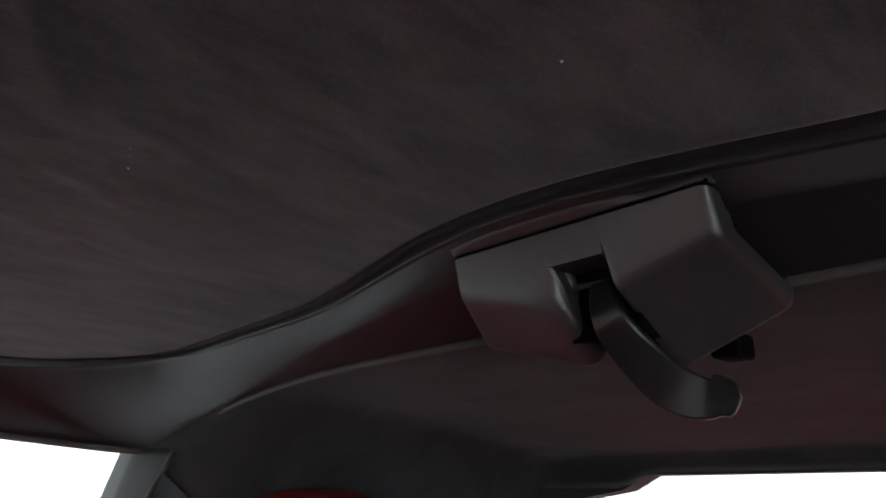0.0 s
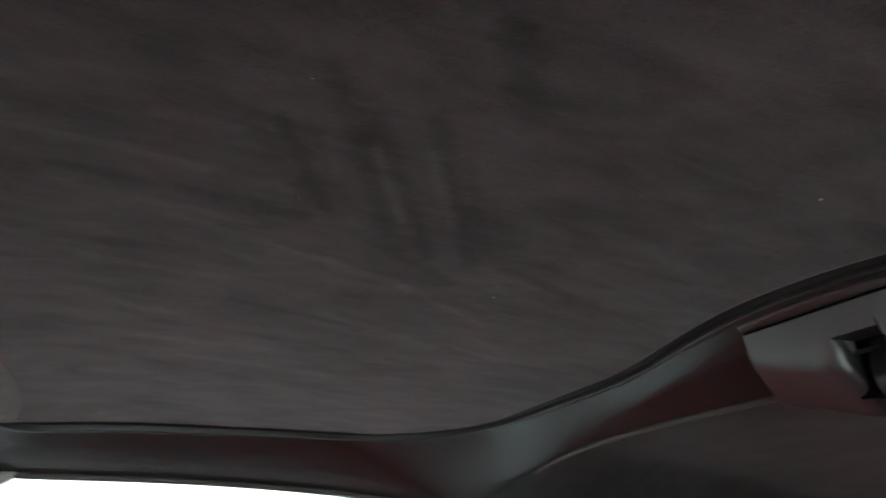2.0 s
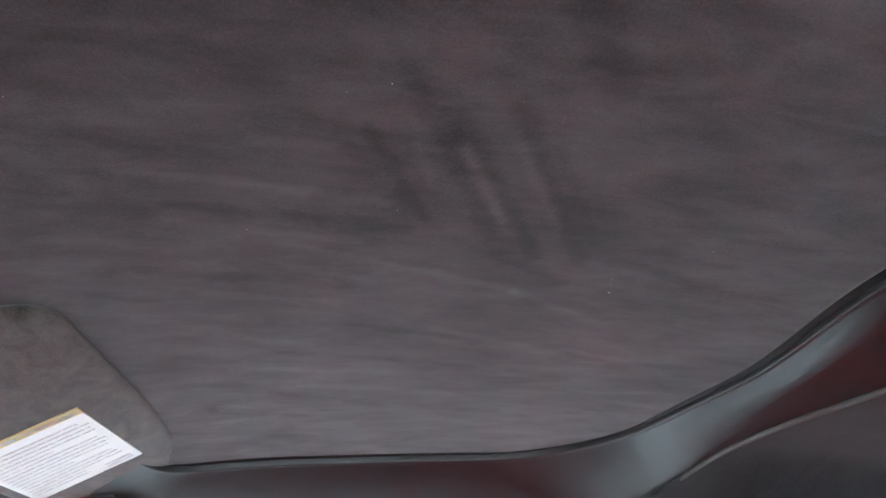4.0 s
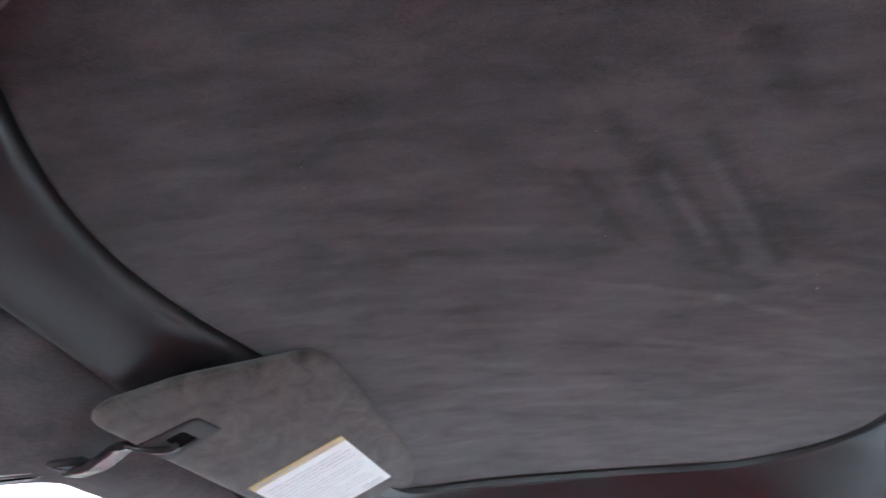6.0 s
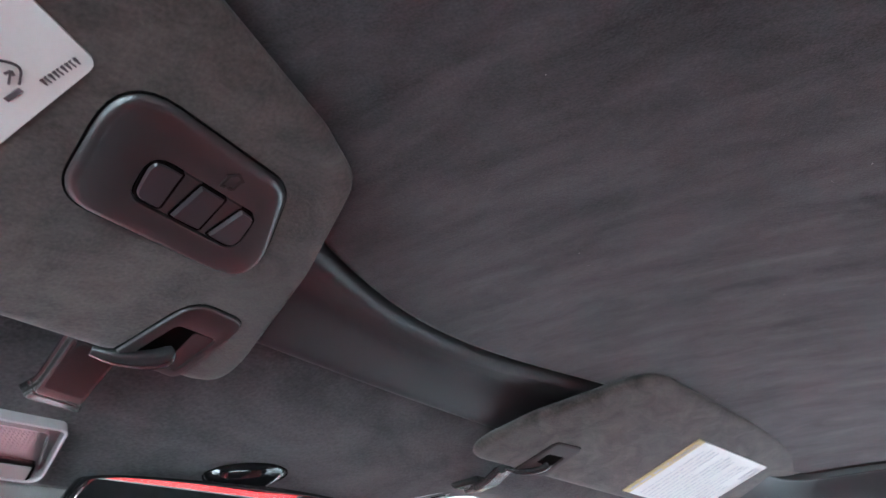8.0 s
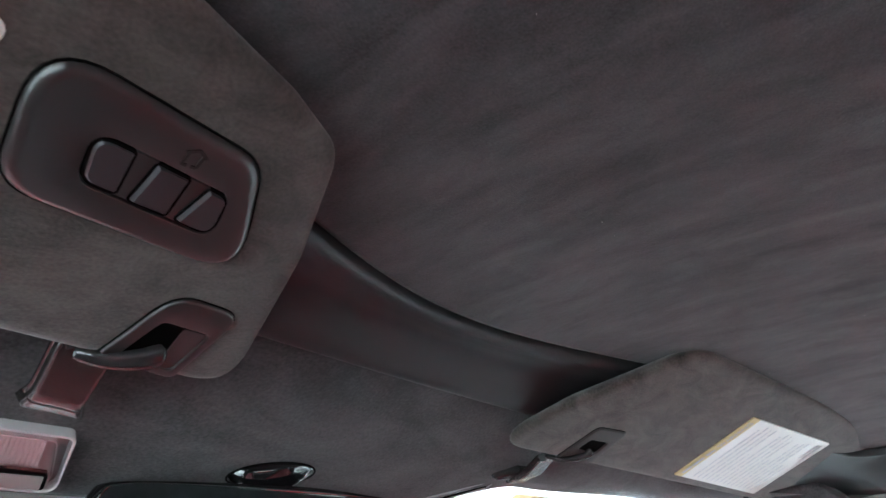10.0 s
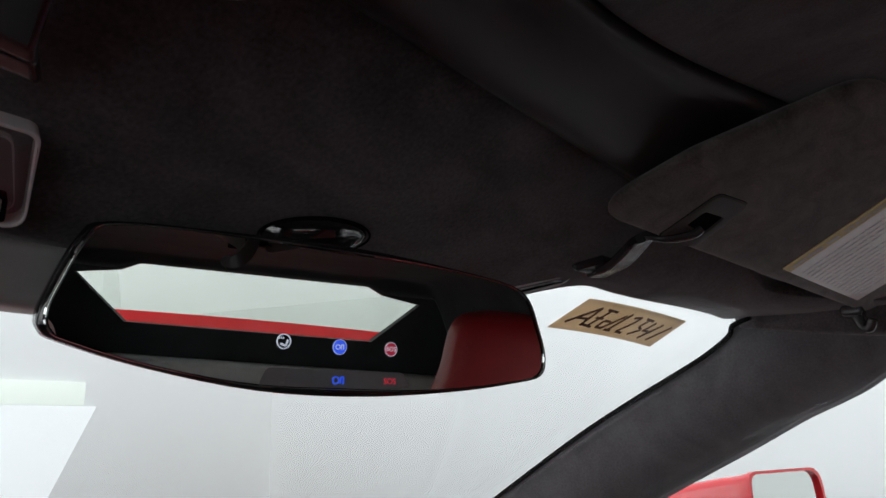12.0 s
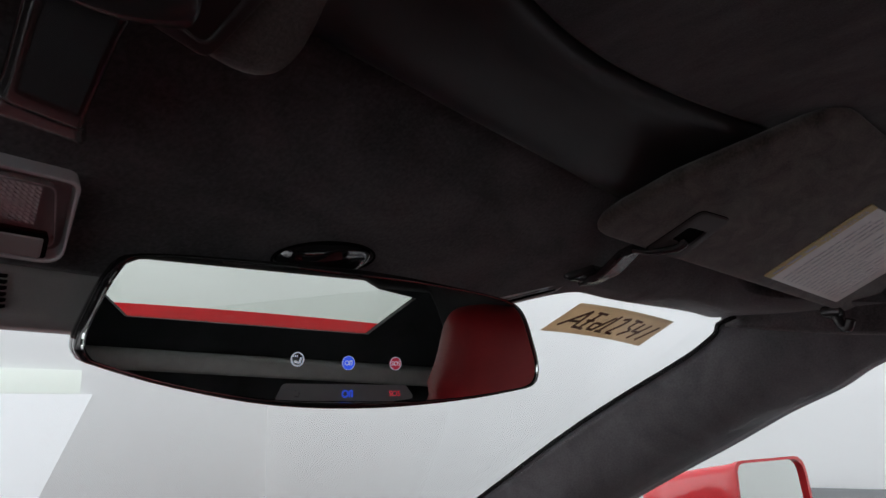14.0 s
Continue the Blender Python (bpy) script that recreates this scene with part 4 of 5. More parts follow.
    # a line of small unreadable print and, beside it, a sign of an arch, an arrow and a bar
    p, q = Vector((-0.2900, 0.2049)), Vector((-0.2878, 0.1954))
    across = Vector((0.0011, 0.0002))
    bars = []
    for k in range(9):
        c = p.lerp(q, (k + 0.3) / 9)
        d = p.lerp(q, (k + 0.75) / 9)
        bars.append((*loc_d(*(c - across)), *loc_d(*(c + across)), 0.00035))
        if k % 3 != 1:
            bars.append((*loc_d(*(d - across)), *loc_d(*(c + across)), 0.00030))
        bars.append((*loc_d(*(c - across)), *loc_d(*(d - across * 0.9)), 0.00030))
    part("print", add_bars(bmesh.new(), bars, -0.0013), INK_MID, sticker, "small dark print", smooth=False)
    arch = curve_points([loc_d(*c) + (0,) for c in ((-0.3060, 0.2075), (-0.3030, 0.2050), (-0.2996, 0.2037), (-0.2972, 0.2034), (-0.2955, 0.2044), (-0.2937, 0.2076))], 4)
    sign = [(c.x, c.y, d.x, d.y, 0.0006) for c, d in zip(arch, arch[1:])]
    for c, d, w in (((-0.2934, 0.2127), (-0.2926, 0.2086), 0.0015), ((-0.2973, 0.2052), (-0.2955, 0.2086), 0.0006), ((-0.2973, 0.2052), (-0.2978, 0.2066), 0.0007), ((-0.2973, 0.2052), (-0.2960, 0.2060), 0.0007)):
        sign.append((*loc_d(*c), *loc_d(*d), w))
    part("sign", add_bars(bmesh.new(), sign, -0.0013), INK_MID, sticker, "small dark warning sign", smooth=False)


garage_buttons()
# flat patch painted over the black plate as the pocket's lit inner wall
part("pocket_wall_patch", slab(rounded([loc_d(*p) for p in ((-0.1775, 0.2765), (-0.1662, 0.2782), (-0.1668, 0.2990), (-0.1740, 0.2978))], 0.0015, 4), -0.0009, 0.0001), BEZEL, driver, "flat grey patch for the lit inner wall of the pivot pocket", smooth=False)

HEAD_N = (0, 0.5, 1)


def bent3(points, reach=0.0035, steps=5):
    """An open line in space with its inner corners rounded and its long runs cut into short ones."""
    P = [Vector(p) for p in points]
    res = [P[0]]
    for a, p, b in zip(P, P[1:], P[2:]):
        s, e = p + (a - p).normalized() * reach, p + (b - p).normalized() * reach
        res += [s.lerp(p, k / steps).lerp(p.lerp(e, k / steps), k / steps) for k in range(steps + 1)]
    last = res[-1]
    return res + [last.lerp(P[-1], k / 8) for k in range(1, 9)]


def on_header(x, y):
    return Vector((x, y, 1.1105 - 0.5 * (y - 0.3175)))


def bracket_root(x):
    m = frame_of(on_header(x, 0.37), (1, 0, 0), HEAD_N)
    root = empty("visor_bracket", m)
    return root, m.inverted()


def visor_bracket_driver():
    """A broad tongue that comes down from the visor, bends level and ends in a rounded lip on the header."""
    root, inv = bracket_root(-0.183)
    tagged(root, "satin black broad visor bracket on the header", "bracket", "visor brackets")
    left = bent3([(-0.2035, 0.300, 1.0925), (-0.1998, 0.3249, 1.0810), (-0.1931, 0.3503, 1.0693), (-0.1912, 0.3655, 1.0674)])
    right = bent3([(-0.1790, 0.300, 1.0925), (-0.1755, 0.3249, 1.0810), (-0.1695, 0.3525, 1.0680), (-0.1615, 0.3672, 1.0661)])
    n = len(left) - 1

    def skin(u, v):
        u = 0.5 - 0.5 * math.cos(math.pi * u)
        a, b = Vector(left[round(v * n)]), Vector(right[round(v * n)])
        p = a.lerp(b, u)
        wide = (b - a).length
        # sides and lip turn up in a small radius
        up = 0.0
        for r, d in ((0.0032, u * wide), (0.0032, (1 - u) * wide), (0.0030, (Vector(left[-1]) - a).length)):
            if d < r:
                up = max(up, r - math.sqrt(max(0.0, r * r - (r - d) ** 2)))
        return inv @ (p + Vector((0, 0, up)))
    cut = 13 / n
    back = lambda u, v, p: p + Vector((0, 0.002, 0.005))
    part("foot", sheet(lambda u, v: skin(u, v * cut), 26, 13, back), BRACKET, root, "satin black tongue")
    part("lip", sheet(lambda u, v: skin(u, cut + v * (1 - cut)), 26, n - 13, back), BRACKET, root, "rounded bright lower lip")


def visor_bracket_passenger():
    """A flat foot on the header and the curved strap that carries the visor."""
    root, inv = bracket_root(0.212)
    tagged(root, "satin black curved visor bracket on the header", "bracket", "visor brackets")
    corners = [(0.180, 0.379), (0.222, 0.377), (0.243, 0.361), (0.205, 0.3625)]
    low = Vector((0, 0, 0.009))
    out = rounded([(inv @ (on_header(*c) - low)).xy for c in corners], [0.005, 0.006, 0.004, 0.004], 6)
    part("foot", slab(out, -0.008, 0.003, 0.0035, 4), SMOOTH, root, "satin black foot plate")
    neck = [(0.2200, 0.3770, 1.0750), (0.2170, 0.3680, 1.0765), (0.2110, 0.3570, 1.0770), (0.2020, 0.3430, 1.0820), (0.1920, 0.3310, 1.0860), (0.1830, 0.3240, 1.0855)]
    pts = curve_points([inv @ Vector(p) for p in neck], 6)
    n = len(pts)
    part("neck", tongue(pts, [0.0105 - 0.0030 * i / n for i in range(n)], [0.0030] * n, (0, 0, 1)), SMOOTH, root, "curved flat strap", auto=40)


visor_bracket_driver()
visor_bracket_passenger()


def visor_clip():
    root = empty("visor_clip", Matrix.Translation((0.504, 0.257, 1.0680)))
    tagged(root, "small black plastic clip holding the visor end", "clip")
    part("base", box(-0.016, 0.012, -0.006, 0.012, -0.006, 0.004, 0.003), SMOOTH, root)
    part("hook", tube(curve_points([(-0.002, 0.004, 0.0), (-0.003, 0.000, -0.008), (-0.005, -0.004, -0.016), (-0.009, -0.009, -0.017), (-0.011, -0.012, -0.010)], 5), 0.0045, 10), SMOOTH, root)


visor_clip()


# ---- inside mirror ----
MIRROR_AT = Vector((-0.0128, 0.3964, 1.0073))
MIRROR_N = Vector((-0.3032, -0.9455, -0.1105)).normalized()


def disc(x, y, r, z, thick=0.0002, n=28, hole=0.0):
    out = [(x + r * math.cos(2 * math.pi * i / n), y + r * math.sin(2 * math.pi * i / n)) for i in range(n)]
    if hole:
        return ring_slab(out, [(x + hole * math.cos(2 * math.pi * i / n), y + hole * math.sin(2 * math.pi * i / n)) for i in range(n)], z, z + thick)
    return slab(out, z, z + thick)


def rim_ring(out, c):
    """The ground edge round the mirror glass."""
    bm = bmesh.new()
    n = len(out)
    rows = []
    for z, d in ((-0.0030, -0.0006), (0.0000, -0.0008), (0.0012, -0.0003), (0.0019, 0.0008), (0.0022, 0.0022), (0.0020, 0.0030), (0.0012, 0.0034)):
        rows.append([bm.verts.new((*(p + (c - p).normalized() * d), z)) for p in out])
    for a, b in zip(rows, rows[1:]):
        for i in range(n):
            bm.faces.new((a[i], a[(i + 1) % n], b[(i + 1) % n], b[i]))
    return bm


def edge_line(out, c):
    """A narrow polished chamfer on the black edge."""
    bm = bmesh.new()
    n = len(out)
    rows = [[bm.verts.new((*(p + (c - p).normalized() * d), z)) for p in out] for z, d in ((0.0021, 0.0016), (0.0026, 0.0022), (0.0021, 0.0026))]
    for a, b in zip(rows, rows[1:]):
        for i in range(n):
            bm.faces.new((a[i], a[(i + 1) % n], b[(i + 1) % n], b[i]))
    return bm


def inside_mirror():
    m = frame_of(MIRROR_AT, (0.952, -0.3055, 0), MIRROR_N)
    root = empty("rear_view_mirror", m)
    tagged(root, "frameless black rear-view mirror hung from the header", "rear-view mirror")
    line = [(-0.1195, 0.006), (-0.117, 0.016), (-0.109, 0.0355), (-0.0985, 0.0425), (-0.051, 0.0445), (0.012, 0.0445), (0.060, 0.0415), (0.098, 0.0370),
            (0.1115, 0.0300), (0.119, 0.015), (0.124, 0.0), (0.1205, -0.0100), (0.103, -0.0140), (0.067, -0.0185), (0.018, -0.0212), (-0.035, -0.0195), (-0.080, -0.012), (-0.111, -0.0035), (-0.1175, 0.0)]
    P = [Vector(p) for p in line]
    out = []
    for i in range(len(P)):
        a, b, c, d = P[i - 1], P[i], P[(i + 1) % len(P)], P[(i + 2) % len(P)]
        for k in range(4):
            t = k / 4
            out.append(0.5 * ((2 * b) + (c - a) * t + (2 * a - 5 * b + 4 * c - d) * t * t + (3 * b - a - 3 * c + d) * t ** 3))
    part("housing", slab(out, -0.026, 0.0, 0.010, 5, True, False), GLOSS, root, "gloss black mirror housing")
    c = Vector((0.0, 0.012))
    part("rim", rim_ring(out, c), GLOSS, root, "gloss black bevelled edge", auto=60)
    part("edge_line", edge_line(out, c), MIRROR, root, "thin polished line round the glass", auto=60)
    glass_in = [p + (c - p).normalized() * 0.0032 for p in out]
    part("mirror_glass", slab(glass_in, 0.0002, 0.0016), MIRROR, root, "silvered mirror glass", smooth=False)
    keys = part("key_strip", slab(rounded([(-0.037, -0.0185), (-0.033, -0.0100), (0.033, -0.0105), (0.039, -0.0172), (0.018, -0.0192), (-0.018, -0.0192)], [0.002, 0.003, 0.003, 0.002, 0.001, 0.001], 4), 0.0012, 0.00185), GREY_KEY, root, "dark grey touch key strip", smooth=False)
    z = 0.0017
    # lit symbols
    part("icon_ring", disc(-0.0265, 0.001, 0.0033, z, hole=0.0028), ICON_WHITE, root, "white ring", smooth=False)
    part("seat_symbol", add_bars(bmesh.new(), [(-0.0280, 0.0, -0.0255, -0.0008, 0.0009), (-0.0255, -0.0008, -0.0247, 0.0018, 0.0008), (-0.0285, 0.002, -0.0285, 0.003, 0.0003), (-0.0276, 0.002, -0.0276, 0.003, 0.0003), (-0.0267, 0.002, -0.0267, 0.003, 0.0003)], z), ICON_WHITE, root, "white seat symbol", smooth=False)
    part("icon_disc", disc(0.0, -0.0002, 0.0034, z), ICON_BLUE, root, "blue lit disc", smooth=False)
    part("icon_ring", disc(0.0, -0.0002, 0.0034, z + 0.0001, hole=0.0032), ICON_WHITE, root, "white ring", smooth=False)
    part("call_symbol", disc(-0.0010, -0.0002, 0.0012, z + 0.0002, hole=0.0008), ICON_WHITE, root, "white call symbol", smooth=False)
    part("call_symbol", add_bars(bmesh.new(), [(0.0006, -0.0013, 0.0006, 0.0009, 0.0004), (0.0006, 0.0009, 0.0017, 0.0009, 0.0004), (0.0017, 0.0009, 0.0017, -0.0013, 0.0004)], z + 0.0002), ICON_WHITE, root, "white call symbol", smooth=False)
    part("icon_disc", disc(0.0265, 0.0, 0.0033, z), ICON_RED, root, "red lit disc", smooth=False)
    part("icon_ring", disc(0.0265, 0.0, 0.0033, z + 0.0001, hole=0.0030), ICON_WHITE, root, "white ring", smooth=False)
    text_mesh("SOS", 0.0030, Matrix.Translation((0.0265, 0.0, z + 0.0003)), ICON_WHITE, "sos_text", root, "white letters SOS")
    text_mesh("SOS", 0.0038, Matrix.Translation((0.0265, -0.0148, 0.0021)), KEY_RED, "sos_key_text", keys, "red letters SOS")
    part("key_symbol", disc(-0.0012, -0.0148, 0.0018, 0.0020, hole=0.0012), ICON_BLUE, keys, "blue call symbol", smooth=False)
    part("key_symbol", add_bars(bmesh.new(), [(0.0012, -0.0164, 0.0012, -0.0134, 0.0006), (0.0012, -0.0134, 0.0026, -0.0134, 0.0006), (0.0026, -0.0134, 0.0026, -0.0164, 0.0006)], 0.0020), ICON_BLUE, keys, "blue call symbol", smooth=False)
    part("key_symbol", add_bars(bmesh.new(), [(-0.0272, -0.0158, -0.0252, -0.0160, 0.0007), (-0.0252, -0.0160, -0.0246, -0.0136, 0.0006), (-0.0268, -0.0138, -0.0268, -0.0128, 0.0004)], 0.0020), LENS, keys, "pale seat symbol", smooth=False)
    inv = m.inverted()
    stem = [inv @ Vector(p) for p in ((0.0, 0.408, 1.030), (0.0, 0.418, 1.040), (-0.006, 0.424, 1.052), (-0.012, 0.420, 1.064))]
    part("stem", tube(curve_points(stem, 5), 0.008, 12), GLOSS, root, "black mirror stem")


inside_mirror()


def mirror_base():
    """The glossy shell from which the mirror hangs: its crest lies to one side, so that one flank is long and flat."""
    root = empty("mirror_base", frame_of(on_header(-0.0155, 0.4105), (1, -0.24, 0), HEAD_N))
    tagged(root, "gloss black oval mirror base on the header", "mirror base")

    def skin(u, v):
        a = 2 * math.pi * u
        r = 1 - v
        h = 0.0040 + 0.0120 * (1 - r * r) ** 0.75
        return (0.0290 * r * math.cos(a) - 0.0130 * (1 - r), 0.0125 * r * math.sin(a) + 0.002 * (1 - r), -h + 0.001)
    bm = sheet(skin, 40, 14, closed=True)
    bmesh.ops.remove_doubles(bm, verts=bm.verts, dist=0.00005)
    part("shell", bm, GLOSS, root)
    ring = [(0.0300 * math.cos(2 * math.pi * k / 40), 0.0134 * math.sin(2 * math.pi * k / 40), -0.0042) for k in range(41)]
    part("rim", tube(ring, 0.0006, 8), GAP, root, "thin black rim")


mirror_base()


# ---- map lamps ----
def map_lamp(x0, x1, y0, y1, slant, proud, rim, sweep=0.0, sunk=0.0):
    m = frame_of(on_header((x0 + x1) / 2, (y0 + y1) / 2) - Vector(HEAD_N).normalized() * sunk, (1, 0, 0), HEAD_N)
    inv = m.inverted()
    root = empty("map_lamp", m)
    tagged(root, "clear map lamp lens with grey switch in the header", "map lamp", "map lamps")

    def quad(d, lo=0.0, hi=1.0):
        pts = [(x0 + d, y0 + (y1 - y0) * lo + d), (x1 - d - slant * (1 - lo), y0 + (y1 - y0) * lo + d), (x1 - d - slant * (1 - hi), y0 + (y1 - y0) * hi - d), (x0 + d, y0 + (y1 - y0) * hi - d)]
        pts = [(x, y + sweep * (x - x0)) for x, y in pts]
        return [(inv @ on_header(*p)).xy for p in pts]
    part("lens_frame", ring_slab(rounded(quad(0), 0.007, 6), rounded(quad(0.0014), 0.0062, 6), -proud, 0.001, 0.0008), rim, root, "clear plastic rim", auto=40)
    part("lens", slab(rounded(quad(0.0014), 0.0062, 6), -proud * 0.85, -proud * 0.75), LENS, root, "clear lens", smooth=False)
    part("inner_line", ring_slab(rounded(quad(0.0058), 0.0052, 6), rounded(quad(0.0064), 0.0048, 6), -proud * 0.70, -proud * 0.3), rim, root, "thin inner edge of the lens", smooth=False)
    part("housing", slab(rounded(quad(0.0012), 0.0062, 6), -proud * 0.10, 0.0006), LAMP_BED, root, "dark grey housing behind the lens", smooth=False)
    h, wide = y1 - y0, x1 - x0

    def tile(xa, xb, ya, yb):
        """Corners of a strip of the lamp, its right end following the slanted side."""
        pts = [(x0 + wide * xa, y0 + h * ya), (x0 + wide * xb - slant * (1 - ya), y0 + h * ya), (x0 + wide * xb - slant * (1 - yb), y0 + h * yb), (x0 + wide * xa, y0 + h * yb)]
        return [Vector((inv @ on_header(x, y + sweep * (x - x0))).xy) for x, y in pts]
    bm = bmesh.new()
    c = tile(0.04, 0.905, 0.20, 0.64)
    nx, ny = 44, 10
    grid = {}
    for i in range(nx * 2 + 1):
        for j in range(ny * 2 + 1):
            q = c[0].lerp(c[1], i / (nx * 2)).lerp(c[3].lerp(c[2], i / (nx * 2)), j / (ny * 2))
            grid[i, j] = bm.verts.new((q.x, q.y, -proud * 0.40 - (0.0006 if (i % 2 and j % 2) else 0.0)))
    for i in range(nx * 2):
        for j in range(ny * 2):
            bm.faces.new((grid[i, j], grid[i + 1, j], grid[i + 1, j + 1], grid[i, j + 1]))
    part("reflector", bm, CHROME, root, "dimpled silver reflector", smooth=False)
    part("switch_slot", slab(rounded(tile(0.03, 0.945, 0.680, 0.935), 0.0016, 4), -proud - 0.0001, -proud * 0.4), GAP, root, "black slot round the switch", smooth=False)
    part("switch", slab(rounded(tile(0.035, 0.930, 0.690, 0.930), 0.0014, 4), -proud - 0.0006, -proud * 0.4, 0.0005), SWITCH, root, "grey rocker switch", auto=40)


map_lamp(-0.262, -0.1335, 0.3965, 0.4385, 0.015, 0.006, LENS_RIM, 0.0, 0.0025)
map_lamp(0.150, 0.2065, 0.4190, 0.4320, 0.002, 0.0030, LENS_RIM, -0.62)


def sensor_pod():
    """The grey housing between header and glass, with its small vent slots."""
    def skin(u, v):
        x = -0.30 + 0.42 * u
        k = smooth01((abs(u - 0.5) - 0.40) / 0.10)
        return (x, 0.4515 + 0.004 * v - 0.02 * k * 0, 1.0445 - (0.0235 * (1 - 0.3 * k)) * v)
    root = part("sensor_pod", sheet(skin, 24, 6, lambda u, v, p: p + Vector((0, 0.05, 0.004))), GREY)
    tagged(root, "grey plastic sensor housing between header and windscreen", "sensor housing")
    for k in range(6):
        part("vent_slot", box(-0.160, -0.1465, 0.4500, 0.4535, 1.0385 - 0.0024 * k, 1.0397 - 0.0024 * k), GAP, root, "black vent slot", smooth=False)


sensor_pod()


# ---- note on the windscreen ----
def screen_note():
    c = [Vector(p) for p in ((0.2770, 0.4105, 1.0692), (0.4185, 0.3840, 1.0632), (0.4150, 0.4195, 1.0432), (0.2705, 0.4465, 1.0498))]

    def at(u, v):
        return c[0].lerp(c[1], u).lerp(c[3].lerp(c[2], u), v) + Vector((0, 0, 0.002 * 4 * u * (1 - u)))
    up = (c[1] - c[0]).cross(c[3] - c[0]).normalized()
    if up.z < 0:
        up = -up
    root = part("paper_note", sheet(lambda u, v: at(u, v), 12, 6, lambda u, v, p: p + up * 0.0004), TAPE)
    tagged(root, "brown paper note with dark marker writing on the windscreen", "note")
    bm = bmesh.new()
    strokes = [(0.06, 0.75, 0.20, 0.20), (0.20, 0.20, 0.21, 0.80), (0.11, 0.58, 0.21, 0.58), (0.26, 0.22, 0.36, 0.24), (0.30, 0.24, 0.27, 0.78), (0.22, 0.76, 0.31, 0.80), (0.25, 0.5, 0.32, 0.5),
               (0.40, 0.78, 0.47, 0.28), (0.35, 0.78, 0.41, 0.78), (0.35, 0.55, 0.41, 0.55), (0.35, 0.55, 0.35, 0.78), (0.50, 0.20, 0.47, 0.80), (0.44, 0.80, 0.50, 0.80), (0.55, 0.30, 0.61, 0.24), (0.61, 0.24, 0.60, 0.45),
               (0.60, 0.45, 0.55, 0.80), (0.55, 0.80, 0.61, 0.80), (0.66, 0.24, 0.74, 0.26), (0.70, 0.25, 0.68, 0.50), (0.68, 0.50, 0.73, 0.58), (0.73, 0.58, 0.67, 0.80), (0.78, 0.28, 0.76, 0.58), (0.75, 0.58, 0.84, 0.58), (0.86, 0.28, 0.79, 0.84), (0.95, 0.28, 0.88, 0.84)]
    for u0, v0, u1, v1 in strokes:
        a, b = at(u0, v0) - up * 0.0002, at(u1, v1) - up * 0.0002
        s = (b - a).cross(up).normalized() * 0.0014
        q = [a + s, b + s, b - s, a - s]
        lo = [bm.verts.new(p - up * 0.0003) for p in q]
        hi = [bm.verts.new(p) for p in q]
        bm.faces.new(lo)
        bm.faces.new(hi[::-1])
        for i in range(4):
            bm.faces.new((lo[i], lo[(i + 1) % 4], hi[(i + 1) % 4], hi[i]))
    part("writing", bm, MARKER, root, "dark brown marker strokes", smooth=False)


screen_note()


# ---- rear roof latch ----
def bent(points, radii, steps=5):
    """An open line of (y, z) with its inner corners rounded."""
    P = [Vector(p) for p in points]
    res = [P[0]]
    for a, p, b, r in zip(P, P[1:], P[2:], radii):
        s = p + (a - p).normalized() * min(r, (a - p).length * 0.48)
        e = p + (b - p).normalized() * min(r, (b - p).length * 0.48)
        res += [s.lerp(p, k / steps).lerp(p.lerp(e, k / steps), k / steps) for k in range(steps + 1)]
    return res + [P[-1]]


